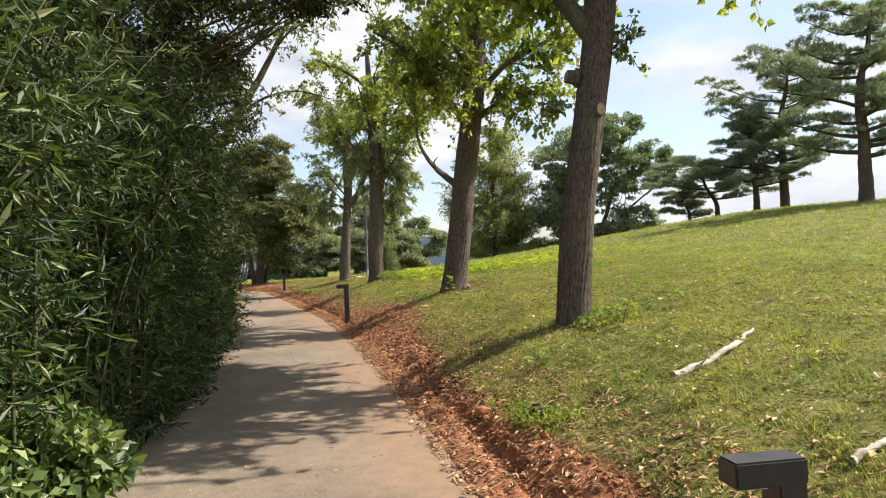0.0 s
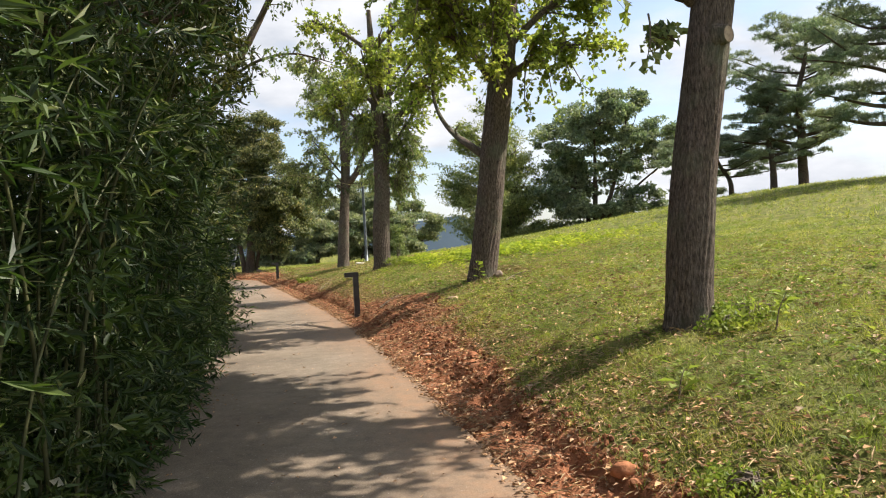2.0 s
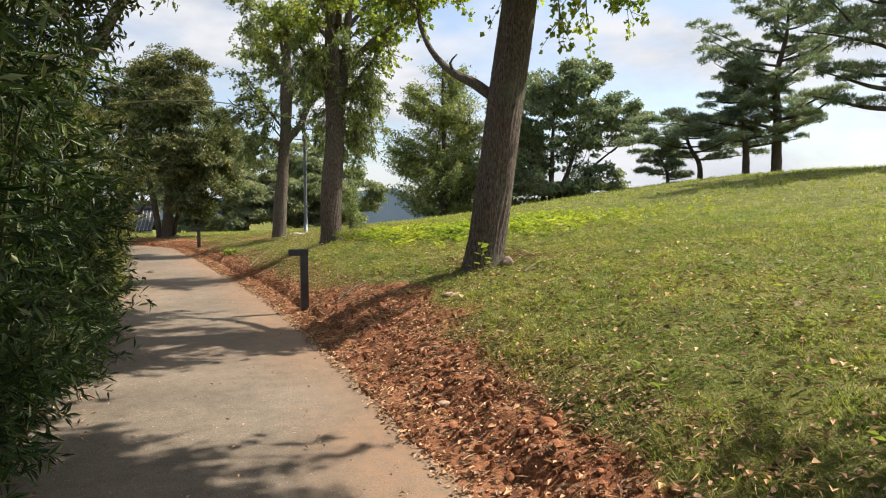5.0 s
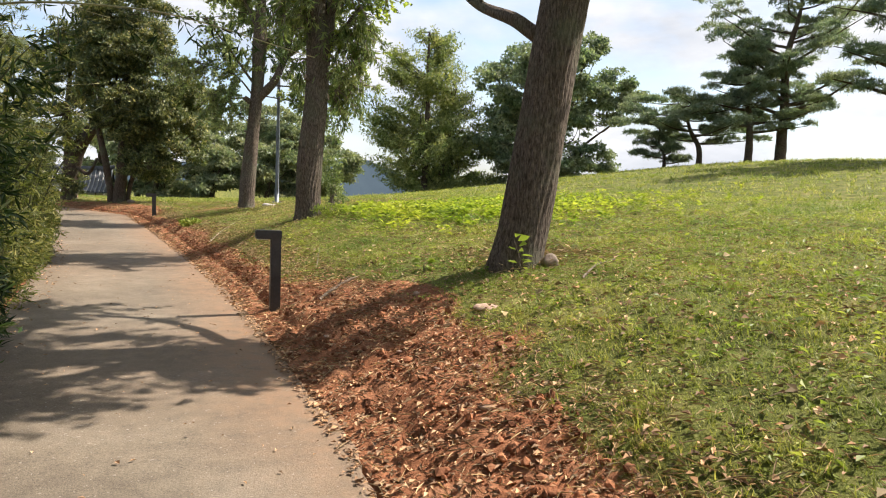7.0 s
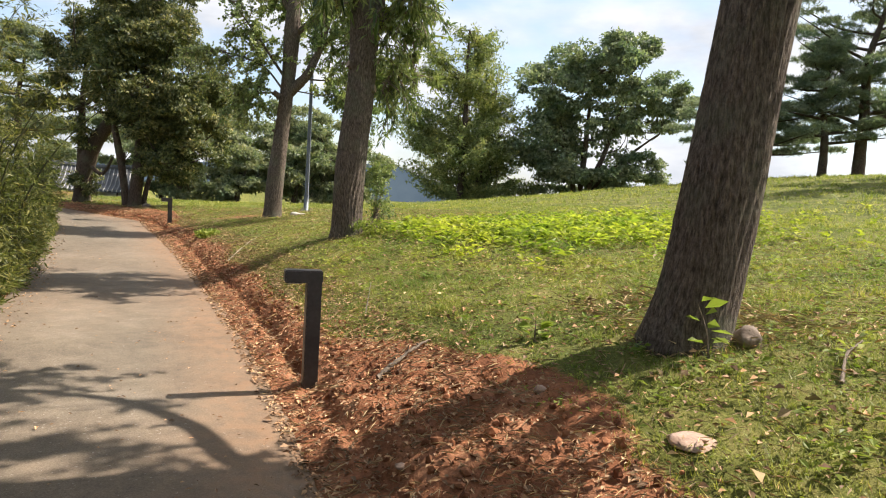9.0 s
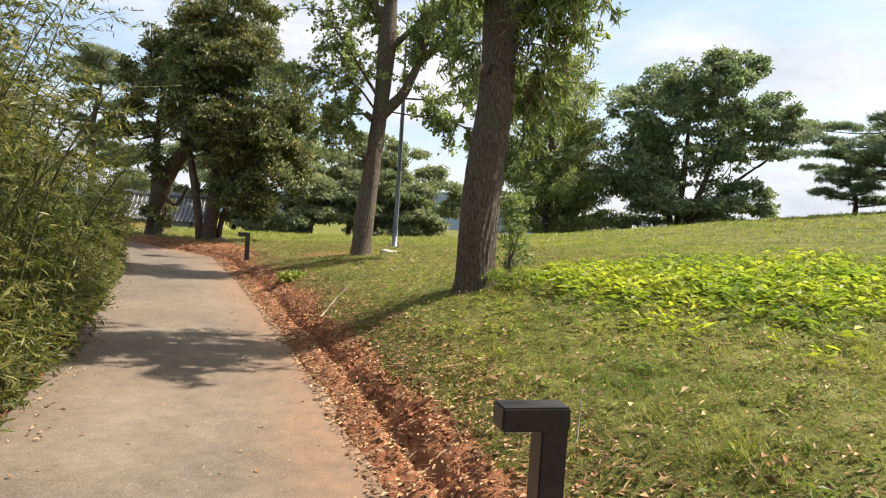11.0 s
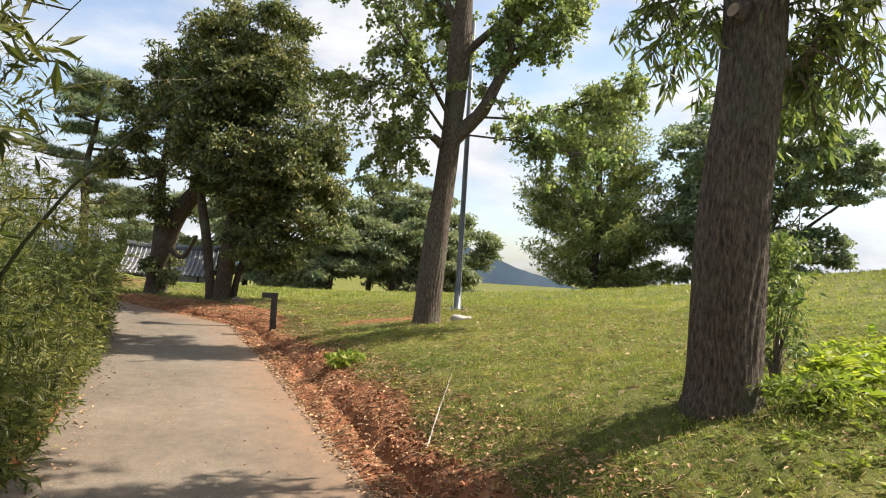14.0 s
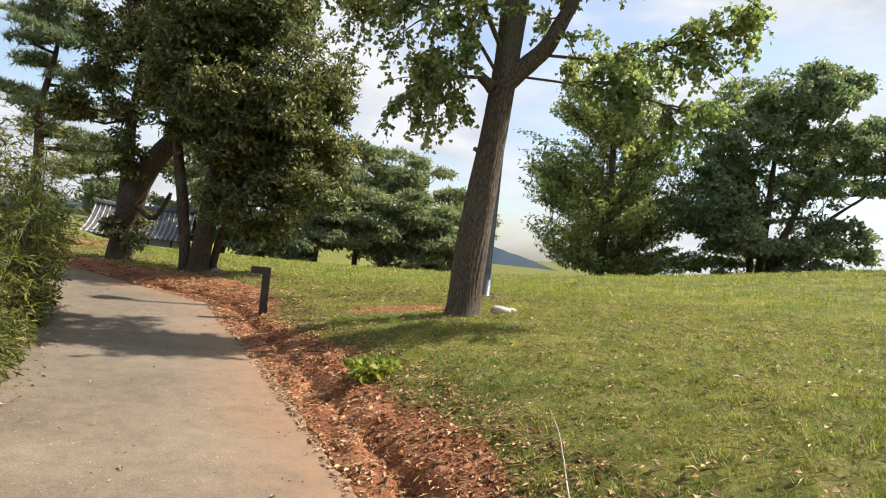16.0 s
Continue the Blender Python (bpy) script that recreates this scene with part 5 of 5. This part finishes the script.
# ---- far hills ----
az = np.radians(np.linspace(-75, 75, 601))
deg = np.degrees(az)
prof = np.interp(deg, [-75, -30, -22, -15, -8, 0, 2.6, 5, 7, 9.4, 12, 20, 75], [5, 7, 9, 16, 24, 29, 30, 19, 10, 2, -8, -20, -20])
prof = prof + 2.5 * lumps(az * 30, az * 0, 1, 32) + 1.0 * lumps(az * 160, az * 0, 1, 33)
V = np.concatenate([np.stack([np.sin(az) * 760, np.cos(az) * 760, np.full(len(az), -30.0)], 1), np.stack([np.sin(az) * 760, np.cos(az) * 760, prof], 1), np.stack([np.sin(az) * 1100, np.cos(az) * 1100, prof * 0.2 - 20], 1)])
n = len(az)
k = np.arange(n - 1)
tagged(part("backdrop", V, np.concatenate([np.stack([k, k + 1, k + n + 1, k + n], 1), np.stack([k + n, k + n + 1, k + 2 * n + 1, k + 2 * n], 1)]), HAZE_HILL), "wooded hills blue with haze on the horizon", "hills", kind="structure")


# ---- turf, weeds, litter ----
def turf(name, n, d0, d1, y0, y1, size, width, seed, label, material=None, bias=1.0, tuft=12, spread=0.035):
    rng = np.random.default_rng(seed)
    m = n // tuft
    cy, cd = rng.uniform(y0, y1, m), d0 + (d1 - d0) * rng.random(m) ** bias
    y = np.repeat(cy, tuft) + rng.normal(size=m * tuft) * spread
    x = np.repeat(edge(cy) + cd, tuft) + rng.normal(size=m * tuft) * spread
    n = len(x)
    keep = (rng.random(n) > soil_share(x, y) * 1.08) & (x > edge(y) + 0.3) & (rng.random(n) < 0.15 + 0.75 * lumps(x, y, 2.4, 41) * (0.5 + lumps(x, y, 0.5, 42)) + 0.7 * lumps(x, y, 7.0, 46) ** 2)
    x, y = x[keep], y[keep]
    n = len(x)
    tall = rng.uniform(*size, n) * (0.35 + 0.5 * lumps(x, y, 1.1, 43) + 1.1 * lumps(x, y, 5.0, 44) ** 2 + 0.5 * lumps(x, y, 13.0, 45) ** 2)
    P = np.stack([x, y, land(x, y) - 0.008], 1)
    g = rng.uniform(0, 6.28, n)
    flop = rng.uniform(0.25, 1.7, n)
    D = unit(np.stack([np.cos(g) * flop, np.sin(g) * flop, np.full(n, 0.8)], 1))
    S = np.stack([-np.sin(g), np.cos(g), np.zeros(n)], 1)
    V, F = blades(P, D, S, tall, width * rng.uniform(0.7, 1.3, n))
    tagged(part(name, V, F, material or GRASS), label, "grass", kind="stuff")


turf("grass_near", 560000, 0.35, 4.2, 2.0, 33, (0.025, 0.07), 0.0065, 701, "short sunlit mown grass on the slope by the path")
turf("grass_middle", 300000, 4.0, 11, 2.5, 36, (0.035, 0.09), 0.011, 702, "short sunlit mown grass on the middle of the slope")
turf("grass_far", 150000, 11, 34, 4, 46, (0.07, 0.14), 0.02, 703, "short mown grass on the crest")
turf("grass_crest", 60000, 1.0, 13, 33, 47, (0.06, 0.13), 0.018, 704, "short mown grass beyond the forked tree")


def weeds(name, n, centre, spread, height, seed, label, leaf=(0.05, 0.1), each=9, material=None):
    rng = np.random.default_rng(seed)
    xy = np.array(centre) + rng.normal(size=(n, 2)) * np.array(spread)
    keep = xy[:, 0] > edge(xy[:, 1]) + 1.2
    if height > 0.15:
        keep = keep & (xy[:, 0] > -1.6 + 0.8 * np.maximum(xy[:, 1] - 22.6, 0) + 0.3 * np.maximum(22.0 - xy[:, 1], 0))
    xy = xy[keep]
    z = land(xy[:, 0], xy[:, 1])
    h = rng.uniform(0.4, 1.0, len(xy)) * height
    v = rng.random((len(xy), each)) ** 0.7
    P = np.stack([np.repeat(xy[:, :1], each, 1) + rng.normal(size=v.shape) * 0.03, np.repeat(xy[:, 1:], each, 1) + rng.normal(size=v.shape) * 0.03, z[:, None] + h[:, None] * v], -1).reshape(-1, 3)
    g = rng.uniform(0, 6.28, len(P))
    D = np.stack([np.cos(g), np.sin(g), rng.uniform(-0.2, 0.7, len(P))], 1)
    s = rng.uniform(*leaf, len(P))
    tagged(part(name, *leaf_pairs(P, D, np.array([0, 0, 1.0]) + rng.normal(size=P.shape) * 0.35, s, s * 0.5), material or WEED), label, "weeds", kind="stuff")


weeds("weed_patch", 1250, (0.9, 22.2), (1.7, 1.4), 0.19, 711, "bright yellow-green weeds growing in a patch on the lawn", (0.07, 0.14), 10)
weeds("clover", 13000, (2.2, 12.5), (2.6, 8.0), 0.035, 714, "low clover and plantain leaves all over the turf", (0.015, 0.035), 6, LOW_WEED)
weeds("lawn_weeds", 2000, (3.2, 14.5), (3.6, 8.0), 0.11, 712, "small light green weeds scattered over the lawn", (0.03, 0.08), 7, LOW_WEED)
weeds("tree_foot_weeds", 420, (-0.9, 20.6), (1.3, 1.2), 0.1, 715, "small light green weeds in the thin grass below a tree", (0.03, 0.08), 7, LOW_WEED)
weeds("slope_weeds", 150, (1.4, 7.0), (0.8, 1.8), 0.08, 713, "small broad-leaved weeds on the slope", (0.02, 0.05), 8, LOW_WEED)


def litter(name, n, d0, d1, y0, y1, size, seed, label, bias=1.0, lift=0.006, wide=(0.25, 0.7), tilt=0.16, material=None):
    rng = np.random.default_rng(seed)
    y = rng.uniform(y0, y1, n)
    x = edge(y) + d0 + (d1 - d0) * rng.random(n) ** bias
    d = x - edge(y)
    z = np.where((d < 0) & (d > -breadth(y)), path_z(y) + 0.008, land(x, y)) + lift + rng.random(n) * 0.012 * (d > 0)
    g = rng.uniform(0, 6.28, n)
    D = np.stack([np.cos(g), np.sin(g), rng.normal(size=n) * tilt], 1)
    s = rng.uniform(*size, n)
    tagged(part(name, *leaf_pairs(np.stack([x, y, z], 1), D, np.array([0, 0, 1.0]) + rng.normal(size=(n, 3)) * 0.3, s, s * rng.uniform(*wide, n), 0.3), material or DRY_LEAF), label, "leaf litter", kind="stuff")


litter("verge_straw", 15000, -0.05, 1.4, 2, 34, (0.05, 0.14), 725, "shredded dry stems and fibres on the soil", 1.0, 0.008, (0.03, 0.08), 0.25, STRAW)
litter("lawn_straw", 44000, 0.7, 8.0, 2, 35, (0.04, 0.12), 726, "dry mown straw lying in the grass", 1.2, 0.035, (0.03, 0.09), 0.3, STRAW)
litter("verge_litter", 24000, -0.12, 1.25, 2, 34, (0.02, 0.065), 721, "dry brown leaves on the soil beside the path", 1.2)
litter("lawn_litter", 11000, 0.7, 7.0, 2, 34, (0.02, 0.06), 722, "dry leaves scattered in the grass", 1.4, 0.03)
litter("pale_leaves", 600, 1.3, 5.2, 2, 30, (0.04, 0.095), 727, "large pale curled leaves lying in the grass", 1.2, 0.03, (0.35, 0.75), 0.3, STRAW)
litter("fallen_leaves", 1300, 1.3, 4.2, 8, 17, (0.03, 0.075), 728, "brown curled leaves lying in the thin grass", 1.0, 0.02, (0.35, 0.75), 0.3)
litter("foot_straw", 900, 2.3, 3.6, 14.9, 16.6, (0.08, 0.22), 729, "dry stalks heaped beside a tree foot", 1.0, 0.03, (0.02, 0.06), 0.35, STRAW)
litter("path_litter", 950, -2.6, 0.0, 1, 33, (0.012, 0.045), 723, "small dry leaves lying on the path", 0.7)
litter("edge_litter", 1300, -2.72, -2.25, 8, 31, (0.02, 0.06), 730, "dry leaves and stems gathered along the shaded path edge", 1.8)
litter("bend_litter", 3200, -0.1, 5.5, 31, 40, (0.04, 0.09), 724, "dry leaves under the trees at the bend", 1.0)


def clods(n, seed):
    """Lumps of dug soil: small uneven polyhedra in one mesh."""
    rng = np.random.default_rng(seed)
    t = (1 + 5**0.5) / 2
    ico = unit(np.array([(-1, t, 0), (1, t, 0), (-1, -t, 0), (1, -t, 0), (0, -1, t), (0, 1, t), (0, -1, -t), (0, 1, -t), (t, 0, -1), (t, 0, 1), (-t, 0, -1), (-t, 0, 1)], float))
    tri = np.array([(0, 11, 5), (0, 5, 1), (0, 1, 7), (0, 7, 10), (0, 10, 11), (1, 5, 9), (5, 11, 4), (11, 10, 2), (10, 7, 6), (7, 1, 8), (3, 9, 4), (3, 4, 2), (3, 2, 6), (3, 6, 8), (3, 8, 9), (4, 9, 5), (2, 4, 11), (6, 2, 10), (8, 6, 7), (9, 8, 1)])
    y = rng.uniform(2, 33, n)
    d = 0.22 + (soil_width(np.minimum(y, 30)) - 0.15) * rng.random(n)
    x = edge(y) + d
    r = 0.007 + (0.026 + 0.012 * np.exp(-(((y - 12) / 3.5) ** 4))) * rng.random(n) ** 4
    V = ico[None] * r[:, None, None] * rng.uniform(0.65, 1.25, (n, 12, 1)) * rng.uniform(0.6, 1.2, (n, 1, 3)) + np.stack([x, y, land(x, y) + r * 0.3], 1)[:, None]
    F = tri[None] + np.arange(n)[:, None, None] * 12
    tagged(part("soil_clods", V.reshape(-1, 3), F.reshape(-1, 3), CLOD), "lumps of dug red soil along the path", "soil", kind="stuff")


clods(6500, 731)
